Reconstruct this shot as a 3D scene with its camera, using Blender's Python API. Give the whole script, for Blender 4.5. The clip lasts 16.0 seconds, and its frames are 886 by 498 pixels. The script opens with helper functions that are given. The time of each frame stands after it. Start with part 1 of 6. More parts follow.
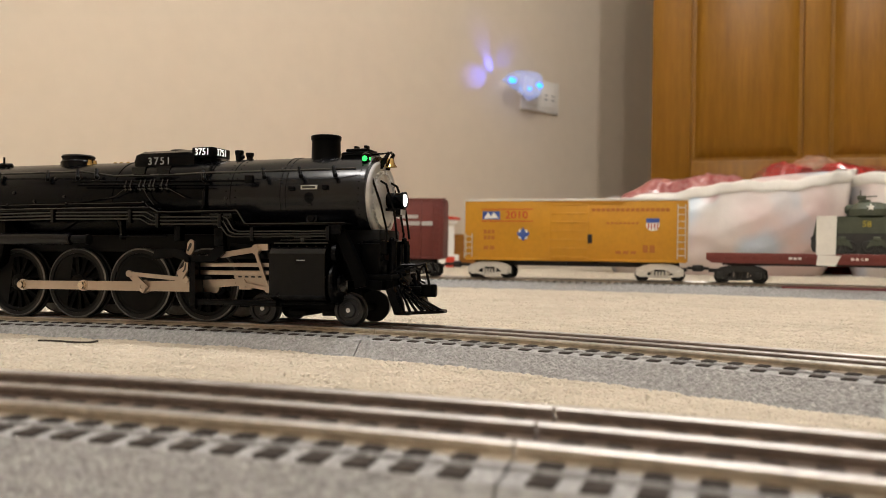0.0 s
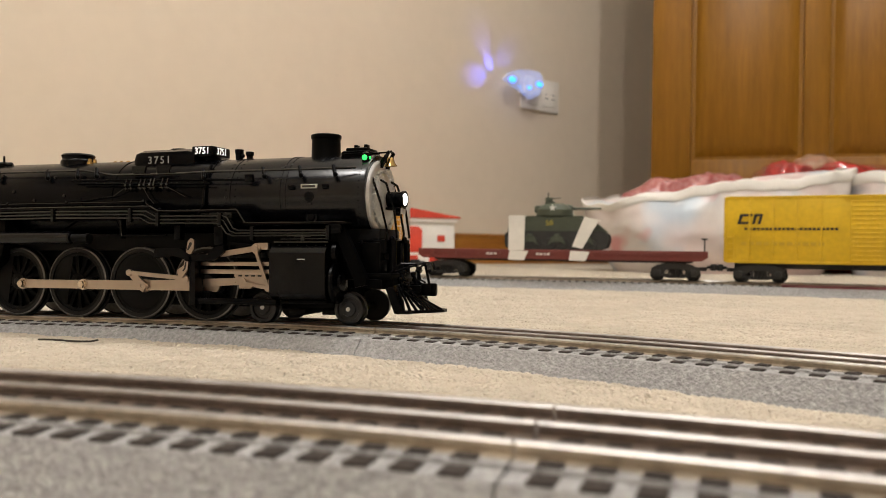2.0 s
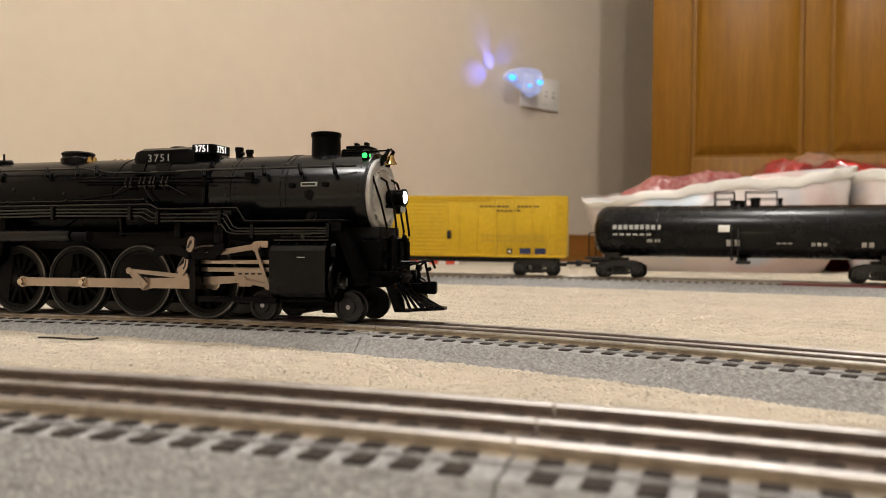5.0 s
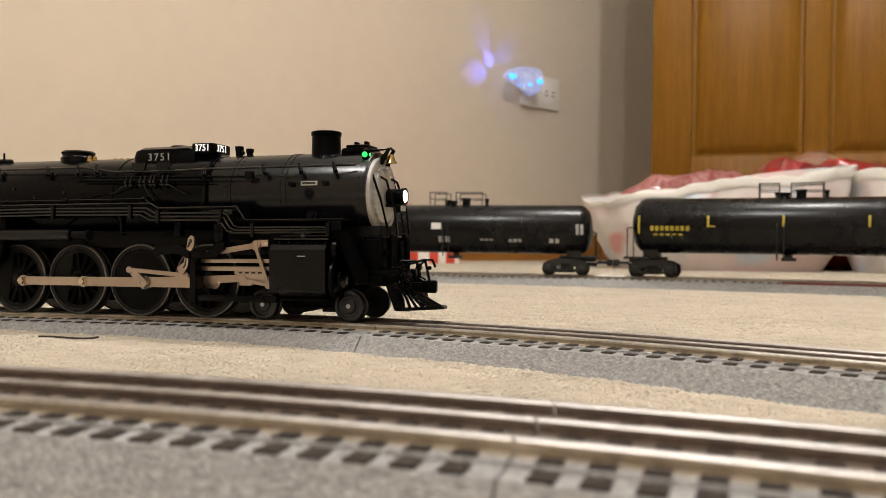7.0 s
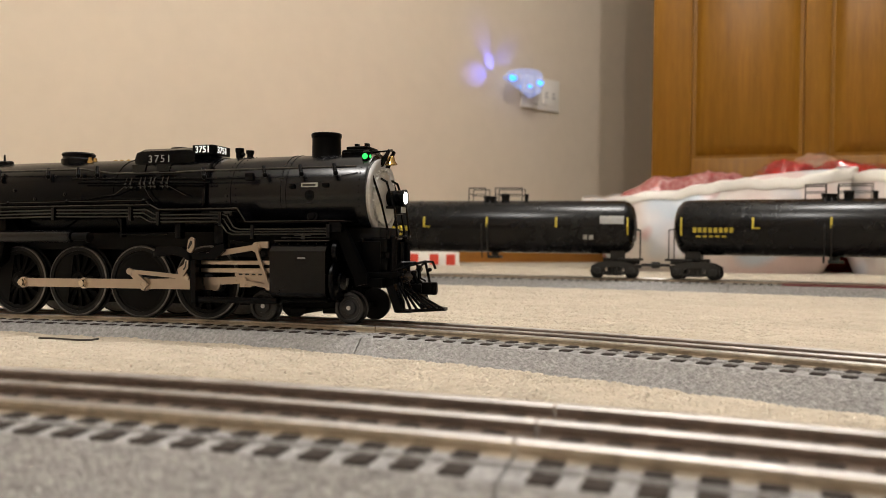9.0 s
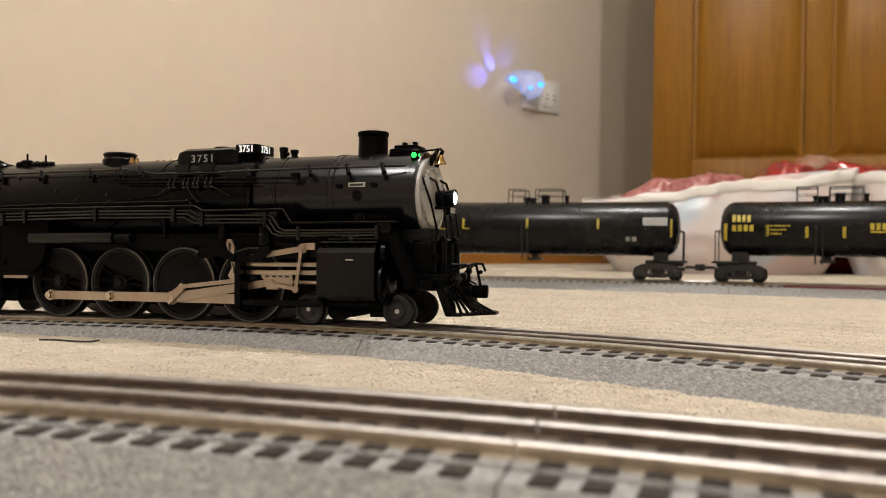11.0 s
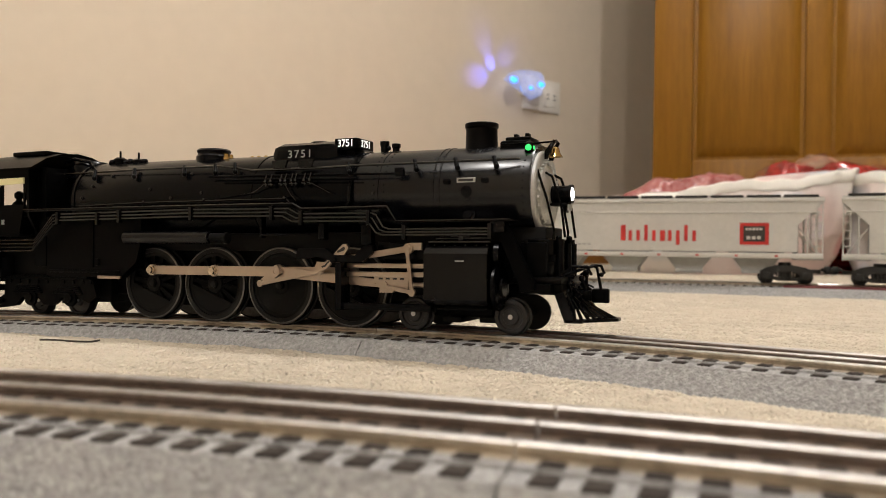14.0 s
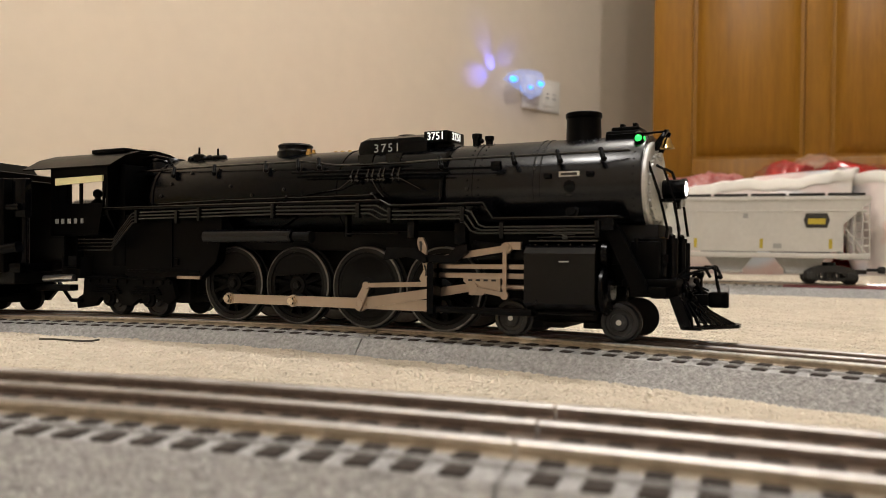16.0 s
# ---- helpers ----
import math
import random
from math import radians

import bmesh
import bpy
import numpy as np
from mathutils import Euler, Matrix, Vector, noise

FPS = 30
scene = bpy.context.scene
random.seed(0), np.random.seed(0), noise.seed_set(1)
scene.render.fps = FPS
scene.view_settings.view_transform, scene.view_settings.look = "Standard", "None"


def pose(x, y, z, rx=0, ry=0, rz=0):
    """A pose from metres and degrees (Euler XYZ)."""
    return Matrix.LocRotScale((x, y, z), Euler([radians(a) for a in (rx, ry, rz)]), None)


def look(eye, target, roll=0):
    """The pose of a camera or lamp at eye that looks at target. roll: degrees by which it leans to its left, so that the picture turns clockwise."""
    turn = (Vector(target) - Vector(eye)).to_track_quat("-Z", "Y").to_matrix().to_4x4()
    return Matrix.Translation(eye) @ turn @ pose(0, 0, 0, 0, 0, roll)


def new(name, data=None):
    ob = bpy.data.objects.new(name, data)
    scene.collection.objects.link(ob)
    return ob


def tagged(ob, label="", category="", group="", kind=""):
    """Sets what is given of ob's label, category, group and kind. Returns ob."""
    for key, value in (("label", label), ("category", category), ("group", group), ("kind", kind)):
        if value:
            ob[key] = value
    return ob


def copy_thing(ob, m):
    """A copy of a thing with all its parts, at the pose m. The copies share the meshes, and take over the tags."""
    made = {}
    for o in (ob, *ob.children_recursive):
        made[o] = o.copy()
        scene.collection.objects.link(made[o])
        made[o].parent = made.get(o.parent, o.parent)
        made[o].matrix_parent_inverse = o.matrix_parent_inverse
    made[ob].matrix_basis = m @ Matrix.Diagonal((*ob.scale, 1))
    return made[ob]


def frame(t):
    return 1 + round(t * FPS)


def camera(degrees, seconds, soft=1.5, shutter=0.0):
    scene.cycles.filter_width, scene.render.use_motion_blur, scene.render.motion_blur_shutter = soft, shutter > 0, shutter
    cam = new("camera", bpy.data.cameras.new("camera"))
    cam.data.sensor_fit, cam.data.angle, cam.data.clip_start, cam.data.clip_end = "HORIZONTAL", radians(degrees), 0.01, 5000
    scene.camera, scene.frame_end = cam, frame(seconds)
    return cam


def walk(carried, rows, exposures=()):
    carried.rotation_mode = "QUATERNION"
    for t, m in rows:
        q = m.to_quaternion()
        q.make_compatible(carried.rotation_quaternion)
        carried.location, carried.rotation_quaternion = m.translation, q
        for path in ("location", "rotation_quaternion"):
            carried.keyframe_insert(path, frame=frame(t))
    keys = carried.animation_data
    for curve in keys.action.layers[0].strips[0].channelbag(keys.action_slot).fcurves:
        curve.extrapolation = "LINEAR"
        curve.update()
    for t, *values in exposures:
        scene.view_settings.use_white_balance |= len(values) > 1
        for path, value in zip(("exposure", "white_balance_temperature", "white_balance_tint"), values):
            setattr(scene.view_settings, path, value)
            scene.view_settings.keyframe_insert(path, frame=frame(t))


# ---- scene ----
EYE_Z = 0.064
PITCH, ROLL = 0.04, 0.888
cam = camera(56.8, 16.0, soft=0.9)
cam.data.dof.use_dof, cam.data.dof.focus_distance, cam.data.dof.aperture_fstop = True, 0.46, 16


def cam_pose(down, aside):
    """The camera looks along +y; down and aside in thousandths of a radian."""
    return pose(0, 0, EYE_Z, 90, 0, 0) @ pose(0, 0, 0, -PITCH - math.degrees(down / 1000), math.degrees(aside / 1000), 0) @ pose(0, 0, 0, 0, 0, ROLL)


walk(cam, [(t, cam_pose(a, b)) for t, a, b in (
    (0, 0, 0), (0.5, 0, 0), (1, 1.1, 0), (2, 1.2, 0), (3, 1.4, 0), (3.5, 2.2, 0), (4, 2.5, 0), (5.2, 3.9, 0), (6.5, 4.9, 0.1), (7.5, 4.6, 0.2),
    (8, 4.2, 0.2), (8.5, 4.0, 0.3), (9, 2.8, 0.5), (10.2, 1.2, 1.0), (11.5, 0.7, 1.5), (12.5, 0.0, 1.9), (13, 0.2, 1.9), (13.5, 0.8, 1.8),
    (14.5, 0.9, 1.7), (15, 1.2, 1.4), (15.5, 1.9, 1.2), (16, 1.7, 1.3))], exposures=[(0, 0.0), (16, 0.0)])

# ---- light ----
world = bpy.data.worlds.new("world")
scene.world = world
world.use_nodes = True
world.node_tree.nodes["Background"].inputs[0].default_value = (0.9, 0.75, 0.55, 1)
world.node_tree.nodes["Background"].inputs[1].default_value = 0.02


def lamp(name, kind, m, power, colour, size=0.3, **more):
    data = bpy.data.lights.new(name, kind)
    data.energy, data.color = power, colour
    if kind == "AREA":
        data.shape, data.size = "DISK", size
    else:
        data.shadow_soft_size = size
    if kind == "SPOT":
        data.spot_size, data.spot_blend = radians(more["cone"]), 0.9
    ob = new(name, data)
    ob.matrix_world = m
    return ob


WARM = (1.0, 0.975, 0.96)
# two bulbs follow the wall's shadow edges; the third is an added fill
for x, y, p in ((0.607, 0.90, 57), (0.409, 0.90, 27), (-0.45, -0.55, 70)):
    lamp("ceiling_lamp_bulb", "POINT", pose(x, y, 2.20), p, WARM, 0.016)


def by_wall(t, z, out):
    """A point by the north wall: t along it from its fitted middle, out from its face."""
    return Vector((0.248 + 0.755 * t + 0.656 * out, 3.1 + 0.656 * t - 0.755 * out, z))


# the plug-in night light throws blue flecks on the wall beside it
for t, z, p, c in ((-0.118, 0.745, 1.6, 36), (-0.175, 0.694, 0.9, 54), (-0.150, 0.815, 0.7, 44), (-0.04, 0.785, 0.6, 44)):
    lamp("night_light_led", "SPOT", look(by_wall(-0.105, 0.705, 0.085), by_wall(t, z, 0)), p, (0.07, 0.11, 1.0), 0.008, cone=c)


# ---- materials ----
def material(name, colour, rough=0.5, metal=0.0, vary=0.0, scale=40.0, bump=0.0, bump_scale=None, colour2=None, coat=0.0, emit=None, power=0.0,
             through_it=0.0, alpha=1.0, stretch=(1, 1, 1), rough_vary=0.0, spec=0.5, island=0.0):
    m = bpy.data.materials.new(name)
    m.use_nodes = True
    n, l = m.node_tree.nodes, m.node_tree.links
    b = n["Principled BSDF"]
    b.inputs["Base Color"].default_value = (*colour, 1)
    b.inputs["Roughness"].default_value, b.inputs["Metallic"].default_value = rough, metal
    b.inputs["Coat Weight"].default_value, b.inputs["Transmission Weight"].default_value = coat, through_it
    b.inputs["Alpha"].default_value, b.inputs["Specular IOR Level"].default_value = alpha, spec
    if emit:
        b.inputs["Emission Color"].default_value, b.inputs["Emission Strength"].default_value = (*emit, 1), power
    if vary or bump or colour2 or rough_vary or island:
        tc, mp = n.new("ShaderNodeTexCoord"), n.new("ShaderNodeMapping")
        mp.inputs["Scale"].default_value = stretch
        l.new(tc.outputs["Object"], mp.inputs["Vector"])
        big, fine = n.new("ShaderNodeTexNoise"), n.new("ShaderNodeTexNoise")
        for node, s in ((big, scale), (fine, scale * 7)):
            node.inputs["Scale"].default_value, node.inputs["Detail"].default_value = s, 4
            l.new(mp.outputs["Vector"], node.inputs["Vector"])
        mix, ramp = n.new("ShaderNodeMix"), n.new("ShaderNodeMath")
        ramp.operation = "ADD"
        half = n.new("ShaderNodeMath")
        half.operation, half.inputs[1].default_value = "MULTIPLY", 0.5
        l.new(big.outputs["Fac"], ramp.inputs[0]), l.new(fine.outputs["Fac"], ramp.inputs[1]), l.new(ramp.outputs[0], half.inputs[0])
        fac = half.outputs[0]
        sharp = n.new("ShaderNodeMapRange")
        sharp.inputs["From Min"].default_value, sharp.inputs["From Max"].default_value = 0.33, 0.67
        l.new(fac, sharp.inputs["Value"])
        fac = sharp.outputs["Result"]
        mix.data_type = "RGBA"
        lo = colour2 or tuple(c * (1 - vary) for c in colour)
        hi = colour if colour2 else tuple(min(1, c * (1 + vary)) for c in colour)
        mix.inputs["A"].default_value, mix.inputs["B"].default_value = (*lo, 1), (*hi, 1)
        l.new(fac, mix.inputs["Factor"])
        out = mix.outputs["Result"]
        if island:
            rnd, hsv, mr = n.new("ShaderNodeNewGeometry"), n.new("ShaderNodeHueSaturation"), n.new("ShaderNodeMapRange")
            mr.inputs["To Min"].default_value, mr.inputs["To Max"].default_value = 1 - island, 1 + island
            l.new(rnd.outputs["Random Per Island"], mr.inputs["Value"]), l.new(mr.outputs["Result"], hsv.inputs["Value"])
            l.new(out, hsv.inputs["Color"])
            out = hsv.outputs["Color"]
        l.new(out, b.inputs["Base Color"])
        if rough_vary:
            rr = n.new("ShaderNodeMapRange")
            rr.inputs["To Min"].default_value, rr.inputs["To Max"].default_value = rough - rough_vary, rough + rough_vary
            l.new(fac, rr.inputs["Value"]), l.new(rr.outputs["Result"], b.inputs["Roughness"])
        if bump:
            bn, bt = n.new("ShaderNodeBump"), n.new("ShaderNodeTexNoise")
            bt.inputs["Scale"].default_value, bt.inputs["Detail"].default_value = bump_scale or scale * 6, 3
            l.new(mp.outputs["Vector"], bt.inputs["Vector"]), l.new(bt.outputs["Fac"], bn.inputs["Height"])
            bn.inputs["Strength"].default_value, bn.inputs["Distance"].default_value = bump, 0.001
            l.new(bn.outputs["Normal"], b.inputs["Normal"])
    return m


M = dict(
    wall=material("wall_paint", (0.65, 0.556, 0.44), 0.8, vary=0.03, scale=3, bump=0.25, bump_scale=220),
    ceiling=material("ceiling_paint", (0.8, 0.77, 0.7), 0.9, vary=0.03, scale=3),
    carpet=material("carpet_base", (0.48, 0.425, 0.338), 0.95, vary=0.12, scale=30, bump=0.8, bump_scale=500),
    tuft=material("carpet_pile", (0.485, 0.428, 0.342), 0.9, vary=0.12, scale=14, island=0.022, spec=0.2),
    roadbed=material("grey_ballast_plastic", (0.315, 0.311, 0.307), 0.8, vary=0.45, scale=520, bump=1.0, bump_scale=900, spec=0.12),
    shelf=material("grey_plastic", (0.36, 0.36, 0.365), 0.6, vary=0.08, scale=200),
    tie=material("dark_tie_plastic", (0.035, 0.028, 0.024), 0.75, spec=0.15, vary=0.3, scale=160, bump=0.5, bump_scale=900),
    rail=material("nickel_rail", (0.42, 0.40, 0.385), 0.40, 1.0, vary=0.22, scale=60, rough_vary=0.09, stretch=(1, 1, 1)),
    web=material("dull_rail_web", (0.46, 0.40, 0.32), 0.5, 0.35, vary=0.3, scale=60, rough_vary=0.1),
    # the blackened centre rail's colour, lent to the far rail as shade
    rail_dark=material("blackened_shaded_rail", (0.22, 0.17, 0.14), 0.55, 0.2, vary=0.3, scale=60),
    black=material("black_paint", (0.0012, 0.0013, 0.0018), 0.22, vary=0.2, scale=14, rough_vary=0.02, spec=0.115),
    smokebox=material("satin_smokebox_black", (0.002, 0.0022, 0.0034), 0.24, vary=0.2, scale=40, rough_vary=0.04, spec=0.36),
    matt=material("matt_black", (0.0012, 0.0012, 0.0013), 0.34, vary=0.3, scale=80, rough_vary=0.03, spec=0.05),
    casing=material("cylinder_black", (0.0015, 0.0015, 0.0018), 0.26, vary=0.2, scale=30, rough_vary=0.02, spec=0.26),
    pipe=material("pipe_black", (0.0015, 0.0015, 0.0016), 0.17, vary=0.2, scale=60, spec=0.6),
    wheel=material("worn_black_wheel", (0.016, 0.016, 0.017), 0.42, vary=0.3, scale=90, rough_vary=0.06, spec=0.4),
    dark=material("sooty_black", (0.002, 0.002, 0.002), 0.6, vary=0.3, scale=80, spec=0.15),
    tyre=material("dull_steel_tyre", (0.006, 0.006, 0.006), 0.4, 0.0, vary=0.2, scale=90, spec=0.2),
    worn=material("worn_steel_edge", (0.16, 0.155, 0.15), 0.3, 0.9, vary=0.3, scale=90), pin=material("bright_hex_pin", (0.72, 0.62, 0.5), 0.22, 1.0, vary=0.1, scale=150),
    rod=material("satin_nickel_rod", (0.46, 0.385, 0.32), 0.30, 1.0, vary=0.05, scale=40, rough_vary=0.03),
    silver=material("graphite_silver", (0.55, 0.55, 0.535), 0.42, 0.6, vary=0.15, scale=120, rough_vary=0.1),
    brass=material("brass", (0.50, 0.33, 0.12), 0.22, 1.0, vary=0.1, scale=120),
    steel=material("bright_steel", (0.6, 0.6, 0.6), 0.3, 1.0, vary=0.1, scale=150),
    white=material("white_lettering", (0.8, 0.8, 0.76), 0.6),
    grey_mark=material("pale_grey_lettering", (0.42, 0.42, 0.405), 0.6),
    lit=material("lit_numbers", (1, 1, 1), 0.5, emit=(1, 0.97, 0.9), power=0.9),
    headlamp=material("headlamp_lens", (1, 1, 1), 0.3, emit=(1, 0.96, 0.9), power=6.0),
    green=material("green_lens", (0.02, 0.5, 0.1), 0.2, emit=(0.03, 1.0, 0.12), power=1.6),
    cream=material("cream_blind", (0.80, 0.74, 0.42), 0.6),
    glass=material("clear_glass", (0.9, 0.92, 0.9), 0.05, through_it=1.0, alpha=0.35),
    oak=material("oak_stain", (0.228, 0.102, 0.0057), 0.42, colour2=(0.148, 0.06, 0.0028), scale=9, stretch=(8, 8, 0.35), rough_vary=0.06, bump=0.15, bump_scale=80, spec=0.25),
    oak_flat=material("oak_baseboard", (0.36, 0.15, 0.022), 0.4, colour2=(0.24, 0.09, 0.012), scale=9, stretch=(0.4, 5, 5)),
    yellow=material("yellow_paint", (0.60, 0.39, 0.008), 0.42, vary=0.13, scale=24, rough_vary=0.05),
    armour=material("armour_yellow_paint", (0.50, 0.235, 0.009), 0.45, vary=0.10, scale=24, rough_vary=0.05),
    boxred=material("mineral_red_paint", (0.13, 0.022, 0.016), 0.5, vary=0.12, scale=40),
    silverpaint=material("aluminium_paint", (0.62, 0.60, 0.56), 0.4, 0.4, vary=0.08, scale=60),
    hopper=material("pale_grey_paint", (0.50, 0.49, 0.46), 0.5, vary=0.06, scale=30, rough_vary=0.06),
    # hopper grey darkened to put shade in the colour; also plain grey print
    hopper_dark=material("shade_and_print_grey", (0.30, 0.30, 0.29), 0.6, vary=0.08, scale=30),
    tankblack=material("tank_black_paint", (0.005, 0.005, 0.0056), 0.27, vary=0.1, scale=14, rough_vary=0.02, spec=0.22),
    truck=material("black_truck", (0.006, 0.0058, 0.0056), 0.5, vary=0.2, scale=80),
    navy=material("navy_print", (0.02, 0.03, 0.09), 0.5), red=material("red_print", (0.45, 0.02, 0.015), 0.5),
    ymark=material("yellow_print", (0.42, 0.33, 0.025), 0.5), black_mark=material("black_print", (0.02, 0.018, 0.015), 0.5),
    blue=material("blue_print", (0.04, 0.09, 0.35), 0.5), brown_mark=material("brown_print", (0.38, 0.13, 0.02), 0.5), faint=material("faded_print", (0.50, 0.33, 0.02), 0.5),
    olive=material("olive_drab", (0.050, 0.060, 0.038), 0.55, vary=0.2, scale=70), tracks=material("tank_track_rubber", (0.02, 0.02, 0.018), 0.7, vary=0.3, scale=120),
    tape=material("white_tape", (0.74, 0.72, 0.67), 0.5, vary=0.06, scale=80),
    roofred=material("red_roof", (0.55, 0.045, 0.02), 0.5, vary=0.1, scale=20), housewhite=material("white_wall", (0.75, 0.73, 0.68), 0.6, vary=0.05, scale=20),
    plate=material("outlet_plastic", (0.84, 0.80, 0.73), 0.35), crystal=material("clear_plastic", (0.85, 0.88, 0.98), 0.12, through_it=0.6, alpha=0.4, emit=(0.25, 0.4, 1.0), power=0.36),
    led=material("blue_led", (0.1, 0.3, 1), 0.3, emit=(0.02, 0.24, 1.0), power=3.2), slot=material("dark_slot", (0.02, 0.02, 0.02), 0.7),
    bagred=material("red_printed_plastic", (0.40, 0.011, 0.008), 0.14, colour2=(0.26, 0.03, 0.025), scale=7, bump=0.6, bump_scale=45),
    wrap=material("white_film_with_red_print", (0.46, 0.24, 0.225), 0.2, colour2=(0.22, 0.007, 0.007), scale=10, bump=0.5, bump_scale=45),
    film=material("clear_packaging_film", (0.92, 0.90, 0.88), 0.06, through_it=0.95, alpha=0.3, coat=1.0, bump=0.7, bump_scale=60),
    bagtint=material("pink_show_through", (0.66, 0.50, 0.48), 0.4, vary=0.1, scale=6),
    kraft=material("brown_paper", (0.28, 0.15, 0.085), 0.7, vary=0.15, scale=20, bump=0.4, bump_scale=60),
    plum=material("plum_plastic", (0.14, 0.03, 0.035), 0.45, vary=0.1, scale=60),
    stick=material("dark_twig", (0.025, 0.02, 0.012), 0.7, vary=0.3, scale=100),
)


def show_through():
    """Thin white plastic with pink and pale blue contents showing through in soft patches."""
    m = material("thin_white_bag_plastic", (0.67, 0.63, 0.60), 0.3, bump=0.6, bump_scale=30, vary=0.05, scale=6)
    n, l = m.node_tree.nodes, m.node_tree.links
    b = n["Principled BSDF"]
    tc = n.new("ShaderNodeTexCoord")
    out = b.inputs["Base Color"].links[0].from_socket
    for colour, scale, lo, hi, shift in (((0.60, 0.43, 0.41), 4.5, 0.40, 0.62, 0.0), ((0.42, 0.54, 0.64), 5.5, 0.54, 0.64, 3.7), ((0.55, 0.16, 0.15), 8.0, 0.66, 0.74, 8.2)):
        mp, no, mr, mix = n.new("ShaderNodeMapping"), n.new("ShaderNodeTexNoise"), n.new("ShaderNodeMapRange"), n.new("ShaderNodeMix")
        mp.inputs["Location"].default_value = (shift, shift * 0.6, 0)
        no.inputs["Scale"].default_value, no.inputs["Detail"].default_value = scale, 1.5
        mr.inputs["From Min"].default_value, mr.inputs["From Max"].default_value = lo, hi
        mr.inputs["To Max"].default_value = 0.75
        mix.data_type = "RGBA"
        mix.inputs["B"].default_value = (*colour, 1)
        l.new(tc.outputs["Object"], mp.inputs["Vector"]), l.new(mp.outputs["Vector"], no.inputs["Vector"]), l.new(no.outputs["Fac"], mr.inputs["Value"])
        l.new(mr.outputs["Result"], mix.inputs["Factor"]), l.new(out, mix.inputs["A"])
        out = mix.outputs["Result"]
    l.new(out, b.inputs["Base Color"])
    return m


M["bag"] = show_through()
M["film"].node_tree.nodes["Principled BSDF"].inputs["IOR"].default_value = 1.15


# ---- mesh building ----
def rot_to(d):
    return Vector((0, 0, 1)).rotation_difference(Vector(d).normalized()).to_matrix().to_4x4()


class Shape:
    """Collects solids in one bmesh; sizes in metres times k."""

    def __init__(self, k=0.001):
        self.bm, self.k = bmesh.new(), k

    def box(self, x0, x1, y0, y1, z0, z1, bevel=0.0, turn=None):
        k = self.k
        r = bmesh.ops.create_cube(self.bm, size=1)
        vs = r["verts"]
        for v in vs:
            v.co = Vector(((x0 + x1) / 2 + v.co.x * (x1 - x0), (y0 + y1) / 2 + v.co.y * (y1 - y0), (z0 + z1) / 2 + v.co.z * (z1 - z0))) * k
        if bevel:
            es = list({e for v in vs for e in v.link_edges})
            g = bmesh.ops.bevel(self.bm, geom=es, offset=bevel * k, segments=2, affect="EDGES", profile=0.5)
            vs = list({v for f in g["faces"] for v in f.verts} | {v for v in vs if v.is_valid})
        if turn:
            bmesh.ops.transform(self.bm, matrix=turn, verts=vs)
        return self

    def lathe(self, a, d, prof, n=24):
        """prof: (distance along d, radius), from point a."""
        k, m = self.k, rot_to(d)
        a = Vector(a)
        rings = []
        for h, r in prof:
            if r <= 0:
                rings.append([self.bm.verts.new((a + (m @ Vector((0, 0, h)))) * k)])
            else:
                rings.append([self.bm.verts.new((a + (m @ Vector((r * math.cos(2 * math.pi * i / n), r * math.sin(2 * math.pi * i / n), h)))) * k) for i in range(n)])
        for p, q in zip(rings[:-1], rings[1:]):
            for i in range(n):
                j = (i + 1) % n
                if len(p) == 1 and len(q) > 1:
                    self.bm.faces.new((p[0], q[j], q[i]))
                elif len(q) == 1 and len(p) > 1:
                    self.bm.faces.new((p[i], p[j], q[0]))
                elif len(p) > 1:
                    self.bm.faces.new((p[i], p[j], q[j], q[i]))
        for ring, flip in ((rings[0], True), (rings[-1], False)):
            if len(ring) > 1:
                self.bm.faces.new(ring[::-1] if flip else ring)
        return self

    def rod(self, a, b, r, n=10):
        d = Vector(b) - Vector(a)
        return self.lathe(a, d, [(0, r), (d.length, r)], n)

    def tube(self, pts, r, n=6):
        for a, b in zip(pts[:-1], pts[1:]):
            self.rod(a, b, r, n)
        for p in pts[1:-1]:
            self.ball(p, r * 1.02, 6)
        return self

    def ball(self, c, r, n=10, squash=(1, 1, 1)):
        g = bmesh.ops.create_uvsphere(self.bm, u_segments=n, v_segments=max(4, n // 2 + 1), radius=1)
        for v in g["verts"]:
            v.co = (Vector(c) + Vector((v.co.x * r * squash[0], v.co.y * r * squash[1], v.co.z * r * squash[2]))) * self.k
        return self

    def slab(self, pts, y0, y1, axis="y"):
        """A polygon in x, z pushed through from y0 to y1 (or in y, z along x; or in x, y along z)."""
        k = self.k
        put = {"y": lambda p, w: (p[0], w, p[1]), "x": lambda p, w: (w, p[0], p[1]), "z": lambda p, w: (p[0], p[1], w)}[axis]
        lo = [self.bm.verts.new(Vector(put(p, y0)) * k) for p in pts]
        hi = [self.bm.verts.new(Vector(put(p, y1)) * k) for p in pts]
        n = len(pts)
        fs = [self.bm.faces.new(lo), self.bm.faces.new(hi[::-1])]
        for i in range(n):
            fs.append(self.bm.faces.new((lo[i], hi[i], hi[(i + 1) % n], lo[(i + 1) % n])))
        return self

    def bar(self, a, b, w, y0, y1, ends=0.0):
        """A flat bar in the x, z plane from a to b, width w, with round eyes of radius ends."""
        a, b = Vector((a[0], a[1])), Vector((b[0], b[1]))
        d = (b - a).normalized()
        p = Vector((-d.y, d.x)) * w / 2
        self.slab([a - p, b - p, b + p, a + p], y0, y1)
